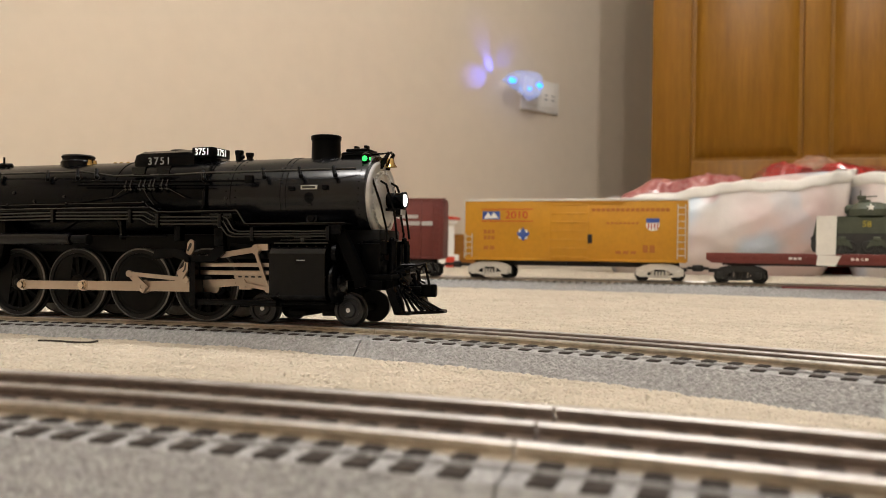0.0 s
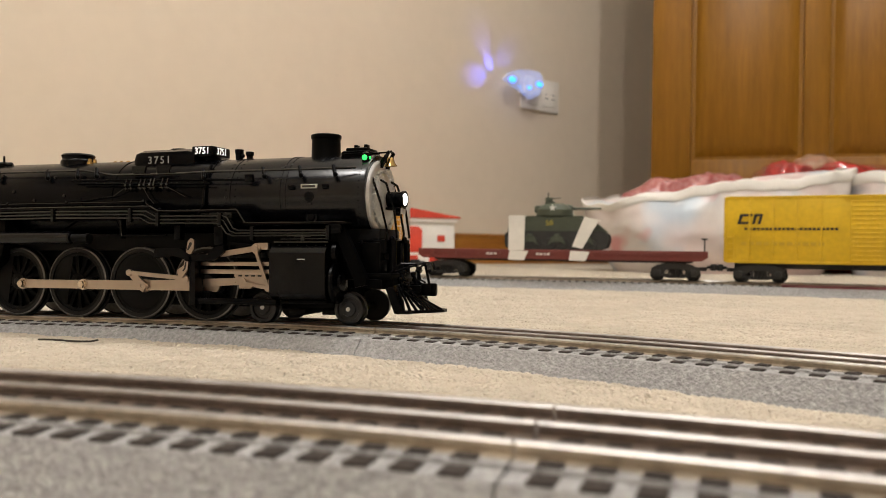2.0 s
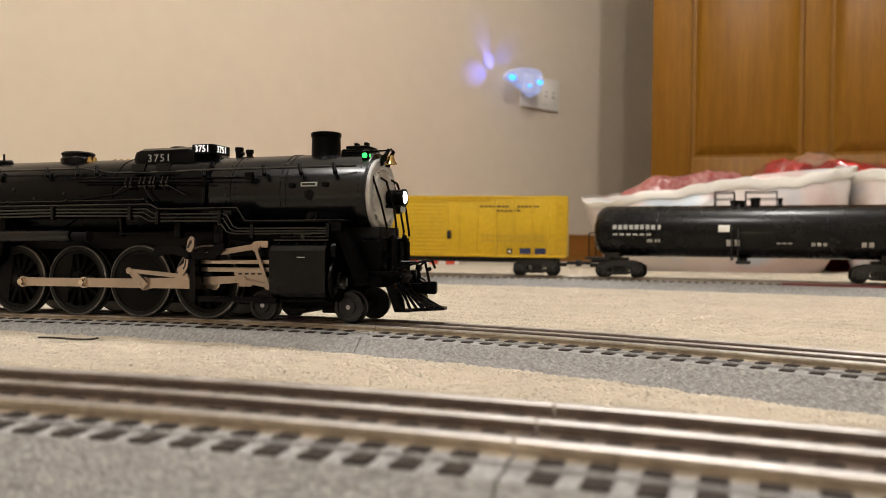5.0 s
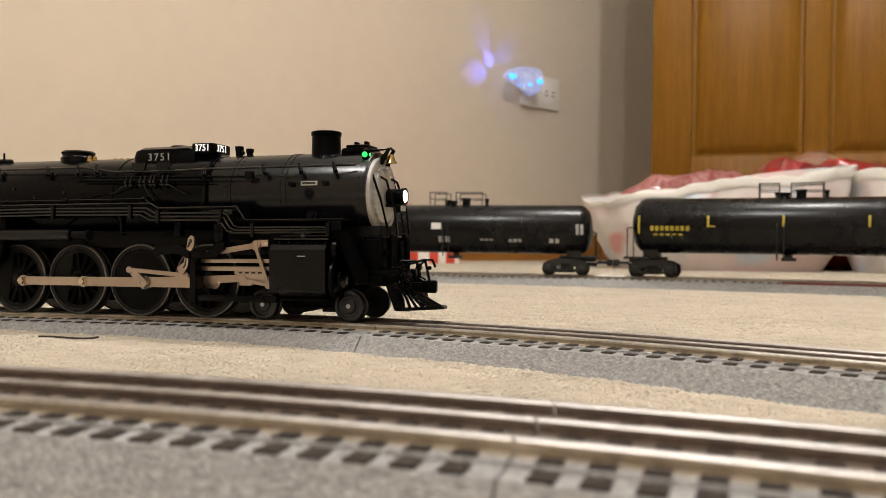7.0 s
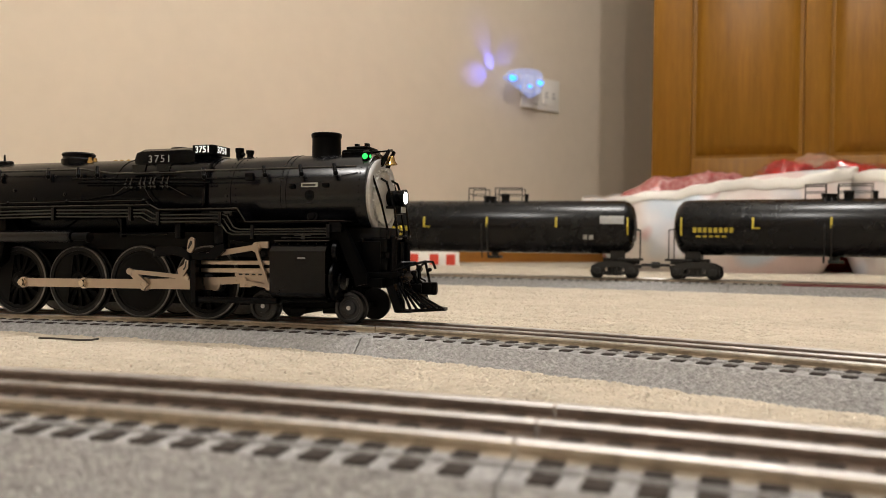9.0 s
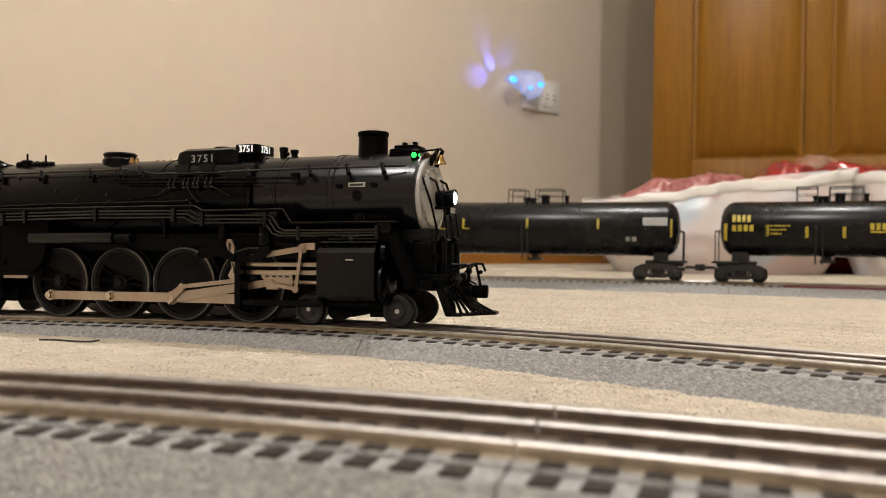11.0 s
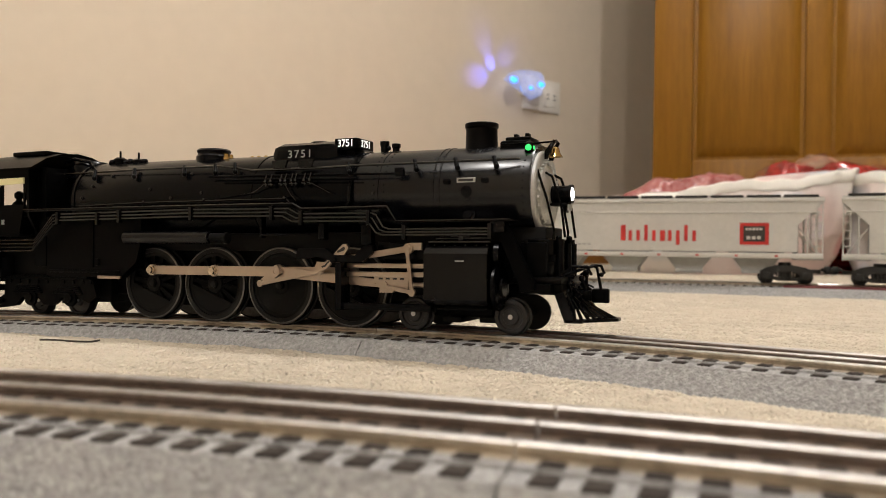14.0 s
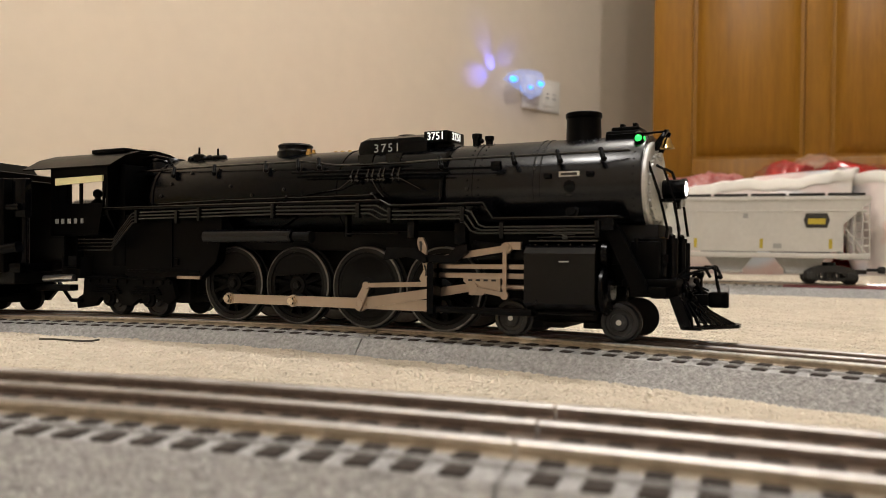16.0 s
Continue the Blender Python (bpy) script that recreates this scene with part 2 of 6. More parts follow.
        if ends:
            for c in (a, b):
                self.lathe((c.x, y0 - 0.1, c.y), (0, 1, 0), [(0, ends), (y1 - y0 + 0.2, ends)], 14)
        return self


def finish(name, shape, mat, smooth=True):
    bm = shape.bm if isinstance(shape, Shape) else shape
    bmesh.ops.recalc_face_normals(bm, faces=bm.faces)
    me = bpy.data.meshes.new(name)
    bm.to_mesh(me)
    bm.free()
    me.materials.append(mat)
    if smooth:
        me.polygons.foreach_set("use_smooth", [True] * len(me.polygons))
        me.set_sharp_from_angle(angle=radians(38))
    return me


def part(name, shape, mat, parent, label="", m=None):
    ob = new(name, finish(name, shape, mat))
    ob.parent = parent
    if m is not None:
        ob.matrix_basis = m
    return tagged(ob, label) if label else ob


def thing(name, label, category, group="", kind="", m=None):
    ob = new(name)
    ob.empty_display_size = 0.02
    if m is not None:
        ob.matrix_basis = m
    return tagged(ob, label, category, group, kind)


def solo(name, shape, mat, label, category="", group="", kind="", m=None):
    ob = new(name, finish(name, shape, mat))
    if m is not None:
        ob.matrix_basis = m
    return tagged(ob, label, category, group, kind)


def lettering(name, text, size, mat, parent, m, squeeze=1.0, gap=1.0):
    """Raised letters, flat in their own x, y plane, centred."""
    cu = bpy.data.curves.new(name, "FONT")
    cu.body, cu.size, cu.align_x, cu.align_y, cu.extrude, cu.resolution_u, cu.space_character = text, size, "CENTER", "CENTER", 0.00012, 3, gap
    tmp = new(name, cu)
    me = bpy.data.meshes.new_from_object(tmp.evaluated_get(bpy.context.evaluated_depsgraph_get()))
    bpy.data.objects.remove(tmp)
    me.materials.clear()
    me.materials.append(mat)
    for v in me.vertices:
        v.co.x *= squeeze
    ob = new(name, me)
    ob.parent, ob.matrix_basis = parent, m
    return ob


SIDE = pose(0, 0, 0, 90, 0, 0)      # letters that face -y and read along +x


def marks(name, rows, y, mat, parent, thick=0.25):
    """Plain bars that stand for writing on a side: rows of x0, x1, z0, z1 in mm; each row is a part, broken into short strokes."""
    for x0, x1, z0, z1, *n in rows:
        s = Shape()
        n = n[0] if n else 1
        w = (x1 - x0) / n
        for i in range(n):
            s.box(x0 + i * w, x0 + (i + (0.72 if n > 1 else 1)) * w, y - thick, y + thick, z0, z1)
        part(name.removesuffix("s"), s, mat, parent)


# ---- the lines of the three tracks ----
class Line:
    """A track's centre line: a start point, and stretches of length and turn; at(s) gives the point and the heading."""

    def __init__(self, x, y, heading, stretches, back, z=lambda s: 0.022):
        ds = 0.002
        fore, aft = [(0.0, x, y, heading)], [(0.0, x, y, heading)]
        for rows, lst, sign in ((stretches, fore, 1), (back, aft, -1)):
            for length, turn in rows:
                n = max(1, round(length / ds))
                for _ in range(n):
                    s, px, py, a = lst[-1]
                    step, da = length / n, turn / n
                    am = a + sign * da / 2
                    lst.append((s + sign * step, px + sign * step * math.cos(am), py + sign * step * math.sin(am), a + sign * da))
        rows = np.array(aft[::-1] + fore[1:])
        self.s, self.x, self.y, self.a, self.z = rows[:, 0], rows[:, 1], rows[:, 2], rows[:, 3], z

    def at(self, s):
        a = float(np.interp(s, self.s, self.a))
        return Vector((float(np.interp(s, self.s, self.x)), float(np.interp(s, self.s, self.y)), self.z(s))), a

    def ride(self, s, half):
        """The pose of a vehicle that stands on the line with bogies half a wheelbase before and behind s."""
        p, q = self.at(s - half)[0], self.at(s + half)[0]
        d = q - p
        yaw = math.atan2(d.y, d.x)
        pitch = math.atan2(d.z, math.hypot(d.x, d.y))
        return Matrix.Translation((p + q) / 2) @ Euler((0, -pitch, yaw)).to_matrix().to_4x4()


A0, A1, B0, B1 = 0.2652, 0.6815, -0.2060, 0.1317
bend = (A1 - A0) / (B1 - B0)
MIDDLE = Line(0.0, 0.430, -(A0 + bend * (0 - B0)), [(B1, -bend * B1), (0.75, 0)], [(-B0, -bend * -B0), (0.75, 0)],
              z=lambda s: 0.022 + 0.01221 * max(s, -0.6) - 0.00814 * max(-0.6, min(s, 0.6)) ** 2)
FRONT = Line(0.0, 0.1789, -0.3189, [(0.30, -0.30 / 1.05), (0.3, 0)], [(0.55, -0.55 / 1.05)], z=lambda s: 0.028)
FAR = Line(0.2, 1.1486, -0.2826, [(0.40, -0.1763), (3.8, 0)], [(0.45, -0.1983), (0.45, 0), (1.0, -1.1), (2.2, 0)], z=lambda s: 0.0242 + 0.0034 * max(-0.5, min(s, 0.5)))


# ---- structure ----
def wall(name, a, b, z0=0.0, z1=2.4, thick=0.1, holes=()):
    """A wall from a to b, its room face on the line a-b, its body to the left of a-b; holes: (from, to, bottom, top) along it."""
    a, b = Vector((*a, 0)), Vector((*b, 0))
    d = b - a
    s = Shape(1)
    cuts = sorted({0, d.length, *(h for o in holes for h in o[:2])})
    for p, q in zip(cuts[:-1], cuts[1:]):
        spans = [(z0, z1)]
        for h0, h1, hz0, hz1 in holes:
            if h0 <= p + 1e-6 and q <= h1 + 1e-6:
                spans = [(z0, hz0), (hz1, z1)]
        for u, w in spans:
            if w - u > 0.01:
                s.box(p, q, 0, thick, u, w)
    yaw = math.degrees(math.atan2(d.y, d.x))
    return solo(name, s, M["wall"], "plain beige painted room wall", "wall", kind="structure", m=pose(a.x, a.y, 0, 0, 0, yaw))


WD = Vector((0.755, 0.656))
CORNER = Vector((0.644, 3.445))
RET = Vector((0.656, -0.755))
start = CORNER - WD * 4.9
wall("wall_north", start, CORNER + WD * 2.2)
hinge = Vector((1.50, 2.18))
back = CORNER + WD * 2.2
wall("wall_closet", hinge + Vector((0.03, -0.03)), hinge + WD * 2.5)
east = (4.6, back.y)
wall("wall_north_end", back, east)
wall("wall_east", east, (4.6, -2.4))
wall("wall_south", (4.6, -2.4), (start.x - 0.3, -2.4))
wall("wall_west", (start.x - 0.3, -2.4), (start.x - 0.3, start.y + 0.4))
ground = Shape(1)
ground.box(-4.6, 4.8, -2.6, 5.0, -0.05, 0.0072)
solo("floor", ground, M["carpet"], "cream cut-pile carpet over the whole room", "floor", kind="structure")
roof = Shape(1)
roof.box(-4.6, 4.8, -2.6, 5.0, 2.4, 2.45)
solo("ceiling", roof, M["ceiling"], "plain white painted ceiling", "ceiling", kind="structure")
base = Shape(1)
base.box(0, 7.1, -0.014, 0, 0, 0.102, 0.0).box(0, 7.1, -0.009, 0, 0.102, 0.116, 0.003)
solo("baseboard", base, M["oak_flat"], "oak baseboard along the beige wall", "baseboard", kind="structure", m=pose(start.x, start.y, 0, 0, 0, math.degrees(math.atan2(0.656, 0.755))))


def oak_door():
    """An open panelled door; its free edge at the local origin, along +x."""
    d = thing("door_1", "honey-stained oak panelled door standing open into the room", "door", kind="structure", m=pose(0.630, 2.50, 0.012, 0, 0, -20))
    W, H2 = 0.92, 2.03
    for x0, x1, n in ((0, 0.115, "stile"), (0.425, 0.495, "mullion"), (0.805, 0.92, "stile")):
        part(n, Shape(1).box(x0, x1, 0, 0.036, 0, H2, 0.003), M["oak"], d)
    for x0, x1 in ((0.115, 0.425), (0.495, 0.805)):
        for z0, z1 in ((0, 0.325), (0.98, 1.12), (1.86, H2)):
            part("rail", Shape(1).box(x0, x1, 0.001, 0.035, z0, z1, 0.003), M["oak"], d)
        for z0, z1 in ((0.325, 0.98), (1.12, 1.86)):
            s = Shape(1).box(x0, x1, 0.024, 0.030, z0, z1)
            a, c = (x0 + 0.012, z0 + 0.012), (x1 - 0.012, z1 - 0.012)
            g = 0.03
            lo = [s.bm.verts.new(p) for p in ((a[0], 0.0235, a[1]), (c[0], 0.0235, a[1]), (c[0], 0.0235, c[1]), (a[0], 0.0235, c[1]))]
            hi = [s.bm.verts.new(p) for p in ((a[0] + g, 0.007, a[1] + g), (c[0] - g, 0.007, a[1] + g), (c[0] - g, 0.007, c[1] - g), (a[0] + g, 0.007, c[1] - g))]
            for k in range(4):
                s.bm.faces.new((lo[k], lo[(k + 1) % 4], hi[(k + 1) % 4], hi[k]))
            s.bm.faces.new(hi), s.bm.faces.new(lo[::-1])
            part("panel", s, M["oak"], d)
    part("door_handle", Shape(1).lathe((0.06, 0, 0.95), (0, -1, 0), [(0, 0.026), (0.006, 0.026), (0.01, 0.011), (0.035, 0.011), (0.045, 0.026), (0.06, 0.024), (0.066, 0)], 20), M["brass"], d)
    return d


oak_door()


# ---- tracks ----
def sweep(line, s0, s1, prof, ds=0.006, close=True):
    """Sweeps a profile of (offset to the left, height) along the line."""
    bm = bmesh.new()
    n = max(2, int((s1 - s0) / ds))
    rings = []
    for i in range(n + 1):
        p, a = line.at(s0 + (s1 - s0) * i / n)
        left = Vector((-math.sin(a), math.cos(a), 0))
        rings.append([bm.verts.new(p + left * o + Vector((0, 0, h if h > -1 else -p.z))) for o, h in prof])
    k = len(prof)
    for a, b in zip(rings[:-1], rings[1:]):
        for i in range(k if close else k - 1):
            bm.faces.new((a[i], b[i], b[(i + 1) % k], a[(i + 1) % k]))
    bm.faces.new(rings[0]), bm.faces.new(rings[-1][::-1])
    return bm


TIE_MESH = {}


def track(line, s0, s1, gauge, pitch, label, group, shift=0.0):
    """One length of three-rail track with moulded ballast; heights are from the rail's top."""
    t = thing("railway_track", label, "model track", group)
    T = 0.0034
    g = 0.0003
    # ballast: shelf, step, slope to the carpet
    prof = [(-0.0245, -T), (-0.0249, -T - 0.0009), (-0.0318, -T - 0.0014), (-0.046, -2), (0.046, -2), (0.0318, -T - 0.0014), (0.0249, -T - 0.0009), (0.0245, -T)]
    part("roadbed", sweep(line, s0 + g, s1 - g, prof), M["roadbed"], t)
    for o, m in ((gauge, "rail"), (0, "rail"), (-gauge, "rail")):
        rp = [(o - 0.0026, -T), (o - 0.0026, -T + 0.0003), (o - 0.0007, -T + 0.0005), (o - 0.0007, -0.0019), (o - 0.00145, -0.0013), (o - 0.00145, -0.0005), (o - 0.0009, 0.0),
              (o + 0.0009, 0.0), (o + 0.00145, -0.0005), (o + 0.00145, -0.0013), (o + 0.0007, -0.0019), (o + 0.0007, -T + 0.0005), (o + 0.0026, -T + 0.0003), (o + 0.0026, -T)]
        # near web is tan for light off the carpet, far web darkened for shade
        r = part("rail", sweep(line, s0 + g, s1 - g, rp), M["web" if o < 0 else "rail_dark"], t, "nickel rail with a shiny head")
        r.data.materials.append(M[m])
        for f in r.data.polygons:
            if f.index % 14 in (5, 6, 7):
                f.material_index = 1
    if gauge not in TIE_MESH:
        w = 2.6
        s = Shape()
        s.slab([(-w, -3.6), (w, -3.6), (w - 0.2, -2.95), (-w + 0.2, -2.95)], -23.9, 23.9)
        for e in (-1, 1):
            s.box(-w, w, *sorted((e * 24.9, e * (31.4 if gauge > 0.018 else 29.6))), -5.7, -4.0, 0.3)
        TIE_MESH[gauge] = finish("tie", s, M["tie"])
    n = int((s1 - s0 - 0.004) / pitch)
    for i in range(n):
        p, a = line.at(s0 + 0.003 + shift + (i + 0.5) * pitch)
        ob = new("tie", TIE_MESH[gauge])
        ob.parent, ob.matrix_basis = t, Matrix.Translation(p) @ Matrix.Rotation(a, 4, "Z")
    return t


G1 = "lengths of model railway track"
FJ = 0.0215
track(FRONT, -0.36, FJ, 0.0185, 0.0096, "three-rail model track on grey moulded ballast, beside the camera", G1)
track(FRONT, FJ, 0.50, 0.0185, 0.0096, "three-rail model track on grey moulded ballast, beside the camera", G1)
MJ = -0.030
track(MIDDLE, -0.92, -0.36, 0.01725, 0.0106, "three-rail model track on grey ballast under the locomotive", G1)
track(MIDDLE, -0.36, MJ, 0.01725, 0.0106, "three-rail model track on grey ballast under the locomotive", G1)
track(MIDDLE, MJ, 0.33, 0.01725, 0.0106, "three-rail model track on grey ballast under the locomotive", G1)
track(MIDDLE, 0.33, 0.60, 0.01725, 0.0106, "three-rail model track on grey ballast under the locomotive", G1)
for s0, s1 in ((-4.0, -3.0), (-3.0, -2.0), (-2.0, -1.0), (-1.0, -0.5), (-0.5, -0.08), (-0.08, 0.19), (0.19, 0.7), (0.7, 1.5), (1.5, 2.8), (2.8, 4.1)):
    track(FAR, s0, s1, 0.01725, 0.0106 if -1 <= s0 < 0.6 else 0.0212, "three-rail model track on grey ballast under the goods train", G1)
strip = sweep(FAR, 0.255, 0.70, [(-0.0315, -0.0056), (-0.0315, -0.0025), (-0.0215, -0.0015), (-0.0215, -0.0056)])
solo("platform_edge", strip, M["plum"], "dark plum plastic edging along the far track", "edging")


# ---- the steam locomotive (mm; x forward, near side -y, z from the rail's top) ----
R_D, CR = 21.1, 8.3
DRIVERS = (-88.0, -43.3, 1.4, 46.1)
AX, BX = 68.3, 70.5
ROD_Y, MAIN_Y = -30.0, -32.5
MAIN_L, SLIDE_Z = 66.6, 23.2
LINK_PIVOT, LINK_R, ECC_L, ECC_R, ECC_LEAD = (43.2, 36.0), 12.3, 38.0, 6.2, 98.0
MOVING = {}


def driver_wheel(x, y, side, parent, disc):
    """One driving wheel: tyre, spokes, hub, counterweight; its origin is the axle."""
    w = thing_part("driving_wheel", parent, Matrix.Translation((x / 1000, y / 1000, R_D / 1000)))
    f = side
    t = Shape().lathe((0, 0, 0), (0, f, 0), [(-3.2, R_D + 0.9), (-2.4, R_D + 1.0), (-2.2, R_D), (2.0, R_D - 0.1), (2.2, R_D - 0.9), (2.2, 18.0), (-3.2, 18.0), (-3.2, R_D + 0.9)], 48)
    part("tyre", t, M["tyre"], w, "dull black tyre")
    part("tyre_edge", Shape().lathe((0, 0, 0), (0, f, 0), [(-3.5, R_D - 0.05), (2.1, R_D - 0.05), (2.4, R_D - 0.55), (2.4, R_D - 1.0), (-3.5, R_D - 1.0)], 48), M["worn"], w, "worn bright tyre edge")
    s = Shape()
    s.lathe((0, 0, 0), (0, f, 0), [(-2, 18.2), (1.4, 18.2), (1.8, 17.2), (1.4, 15.8), (-2, 15.8), (-2, 18.2)], 40)
    s.lathe((0, 0, 0), (0, f, 0), [(-2, 5.2), (1.8, 5.0), (2.2, 4.2), (2.2, 2.6), (3.0, 2.4), (3.0, 0)], 18)
    for i in range(14):
        a = 2 * math.pi * i / 14
        m = Matrix.Rotation(a, 4, "Y")
        part("spoke", Shape().box(4, 17, -1.1, 1.1, -1.15, 1.15, turn=m), M["matt"], w)
    pts = [(15.9 * math.cos(b), 15.9 * math.sin(b)) for b in np.linspace(math.pi * 0.62, math.pi * 1.38, 12)]
    s.slab(pts, f * -1.6, f * 1.5)
    if disc:
        s.lathe((0, 0, 0), (0, f, 0), [(1.2, 16), (1.6, 15), (1.7, 0)], 36)
    s.lathe((CR, 0, 0), (0, f, 0), [(-2, 4.4), (2.2, 4.2), (2.5, 3.4), (2.5, 0)], 16)
    part("wheel_centre", s, M["dark"], w)
    part("axle_cap", Shape().lathe((0, f * 2.9, 0), (0, f, 0), [(0, 2.0), (0.5, 1.9), (0.7, 1.2), (0.7, 0)], 14), M["tyre"], w)
    return w


def thing_part(name, parent, m):
    """A part that holds further pieces: a small hidden hub mesh at its origin."""
    s = Shape()
    s.lathe((0, -1.5, 0), (0, 1, 0), [(0, 1.8), (3, 1.8)], 10)
    return part(name, s, M["black"], parent, "", m)


def small_wheel(x, y, r, side, parent):
    w = thing_part("truck_wheel", parent, Matrix.Translation((x / 1000, y / 1000, r / 1000)))
    f = side
    part("tyre", Shape().lathe((0, 0, 0), (0, f, 0), [(-3, r + 0.9), (-2.2, r + 0.9), (-2, r), (2.2, r - 0.1), (2.5, r - 0.8), (2.5, r - 2), (1.6, r - 2.4), (1.6, 4.2), (2.6, 3.8), (2.8, 2.8), (2.8, 0)], 36), M["wheel"], w)
    part("axle_cap", Shape().lathe((0, f * 2.7, 0), (0, f, 0), [(0, 1.3), (0.5, 1.2), (0.6, 0)], 12), M["steel"], w, "bright axle end")
    return w


def locomotive():
    L = thing("steam_locomotive", "black model steam locomotive with silver smokebox front, lit headlight", "locomotive")
    B = M["black"]
    # boiler
    prof = [(-152, 0), (-152, 24.0), (-150, 25.2), (-60, 24.2), (-35, 23.0), (30, 21.4), (48, 20.6), (143, 20.3), (144, 19.8), (144, 0)]
    shell = [(-152, 0), (-152, 24.2), (-150, 25.0), (-60, 24.7), (-35, 24.5), (30, 23.8), (48, 23.4), (143, 23.2), (144, 22.7), (144, 0)]
    boiler = part("boiler", Shape().lathe((0, 0, BX), (1, 0, 0), [*shell[:6], (47, 23.42), (47, 0)], 72), B, L, "satin black riveted boiler")
    part("smokebox", Shape().lathe((0, 0, BX), (1, 0, 0), [(47, 0), (47, 23.42), *shell[6:]], 72), M["smokebox"], L, "satin black smokebox with rivet rows")

    def br(x):
        return float(np.interp(x, [p[0] for p in prof[2:8]], [p[1] for p in prof[2:8]]))

    def lag(x):
        return float(np.interp(x, [p[0] for p in shell[2:8]], [p[1] for p in shell[2:8]]))

    def seat(o):
        """Lays pipes and rails over the lagging, at their own clearance."""
        for v in o.data.vertices:
            x, y, z = v.co * 1000
            if -150 < x < 143 and z > BX - 16:
                r = lag(x) + max(-1.2, min(6.0, math.hypot(y, z - AX) - br(x)))
                if abs(z - BX) < r:
                    v.co.y = math.copysign(math.sqrt(r * r - (z - BX) ** 2), y) / 1000

    for x, w in ((-149, 1.6), (-17, 1.5), (46, 1.6), (62, 0.7), (93.4, 0.6), (96.6, 0.6)):
        part("boiler_band", Shape().lathe((x, 0, BX), (1, 0, 0), [(0, lag(x) - 1), (0, lag(x) + 0.35), (w, lag(x) + 0.35), (w, lag(x) - 1)], 72), B if x < 47 else M["smokebox"], boiler)
    # rivets round the smokebox seam and ahead of the number boards
    s = Shape()
    for x in (60.0, 66.0, 140.5):
        for i in range(40):
            a = 2 * math.pi * i / 40
            s.ball((x, lag(x) * math.sin(a), BX + lag(x) * math.cos(a)), 0.42, 6)
    tagged(part("rivets", s, B, boiler), kind="stuff")
    for x, z in ((-141, 72), (-134, 79), (-121, 85), (-117, 66.5), (-100, 86), (-88, 76), (-72, 70.5), (-60, 84), (-50, 73), (60, 70)):
        y = math.sqrt(lag(x) ** 2 - (z - BX) ** 2)
        part("boiler_plug", Shape().lathe((x, -y + 0.3, z), (0, -y, z - BX), [(0, 1.1), (0.7, 1.0), (0.8, 0.6), (1.3, 0.55), (1.3, 0)], 10), M["pipe"], boiler)
    # smokebox front
    fr = part("smokebox_front", Shape().lathe((143.8, 0, AX + 0.8), (1, 0, 0), [(0, 21.3), (1.6, 21.3), (2.2, 20.6), (2.2, 17.6), (1.6, 17.2), (1.6, 0)], 64), M["silver"], L, "graphite silver smokebox front with bolts")
    part("smokebox_door", Shape().lathe((145.2, 0, AX), (1, 0, 0), [(0, 15.0), (1.4, 14.8), (2.6, 12.5), (3.6, 8), (4.0, 0)], 48), M["silver"], fr)
    s = Shape()
    for i in range(26):
        a = 2 * math.pi * i / 26
        s.lathe((145.2, 16.2 * math.sin(a), AX + 16.2 * math.cos(a)), (1, 0, 0), [(0, 0.75), (1.6, 0.75), (1.9, 0.4), (1.9, 0)], 8)
    for i in range(12):
        a = 2 * math.pi * (i + 0.5) / 12
        s.box(146.0, 147.8, 12.6 * math.sin(a) - 0.8, 12.6 * math.sin(a) + 0.8, AX + 12.6 * math.cos(a) - 0.8, AX + 12.6 * math.cos(a) + 0.8, 0.2)
    part("door_bolts", s, M["silver"], fr)
    part("door_hinge", Shape().rod((148, 10, AX + 8), (148, 10, AX - 8), 0.9).box(147, 148.6, 0, 10, AX + 4.6, AX + 6).box(147, 148.6, 0, 10, AX - 6, AX - 4.6), M["silver"], fr)
    part("builders_plate", Shape().box(106.6, 116.4, -23.35, -22.2, 74.0, 76.4, 0.1), M["silver"], L, "small worn metal plate")
    part("plate_centre", Shape().box(107.6, 115.4, -23.5, -23.2, 74.6, 75.8), M["black_mark"], L)
    for x, z in ((99.6, 73.6), (119.8, 73.8)):
        part("bracket", Shape().box(x, x + 3.6, -br(x) - 0.9, -br(x) + 1, z, z + 2.2, 0.4), B, L)
    part("round_plate", Shape().lathe((111.7, -br(105), 69.5), (0, -1, 0), [(-0.6, 2.9), (0.3, 2.8), (0.5, 2.2), (0.5, 0)], 20), B, L)
    part("small_plate", Shape().box(110.4, 113.2, -23.4, -22.2, 65.0, 66.2, 0.1), M["smokebox"], L)
    part("washout_plug", Shape().lathe((112.3, -21.0, 58.0), (0, -1, 0.3), [(-1, 3.4), (0.3, 3.3), (0.5, 2.2), (1.4, 2), (1.4, 0)], 20), B, L)
    # headlight
    h = part("headlight", Shape().lathe((147, 0, 68.6), (1, 0, 0), [(0, 0), (0, 3.6), (1, 4.3), (10.4, 4.3), (10.6, 4.7), (12.2, 4.7), (12.2, 4.0), (11.4, 3.9), (11.4, 0)], 32), B, L)
    part("lens", Shape().lathe((158.6, 0, 68.6), (1, 0, 0), [(0, 3.4), (0.5, 3.2), (0.9, 2.2), (1.0, 0)], 24), M["headlamp"], h, "glowing white headlight lens")
    part("headlight_bracket", Shape().box(146, 157.5, -4.2, 4.2, 62.6, 64.2, 0.4).box(146, 148, -5, 5, 58.5, 64, 0.3).box(154, 156.5, -2.6, 2.6, 59.4, 62.6, 0.3), B, h)
    part("badge", Shape().box(157.3, 158.1, -3.2, 3.2, 60.4, 63.4, 0.2), M["grey_mark"], h)
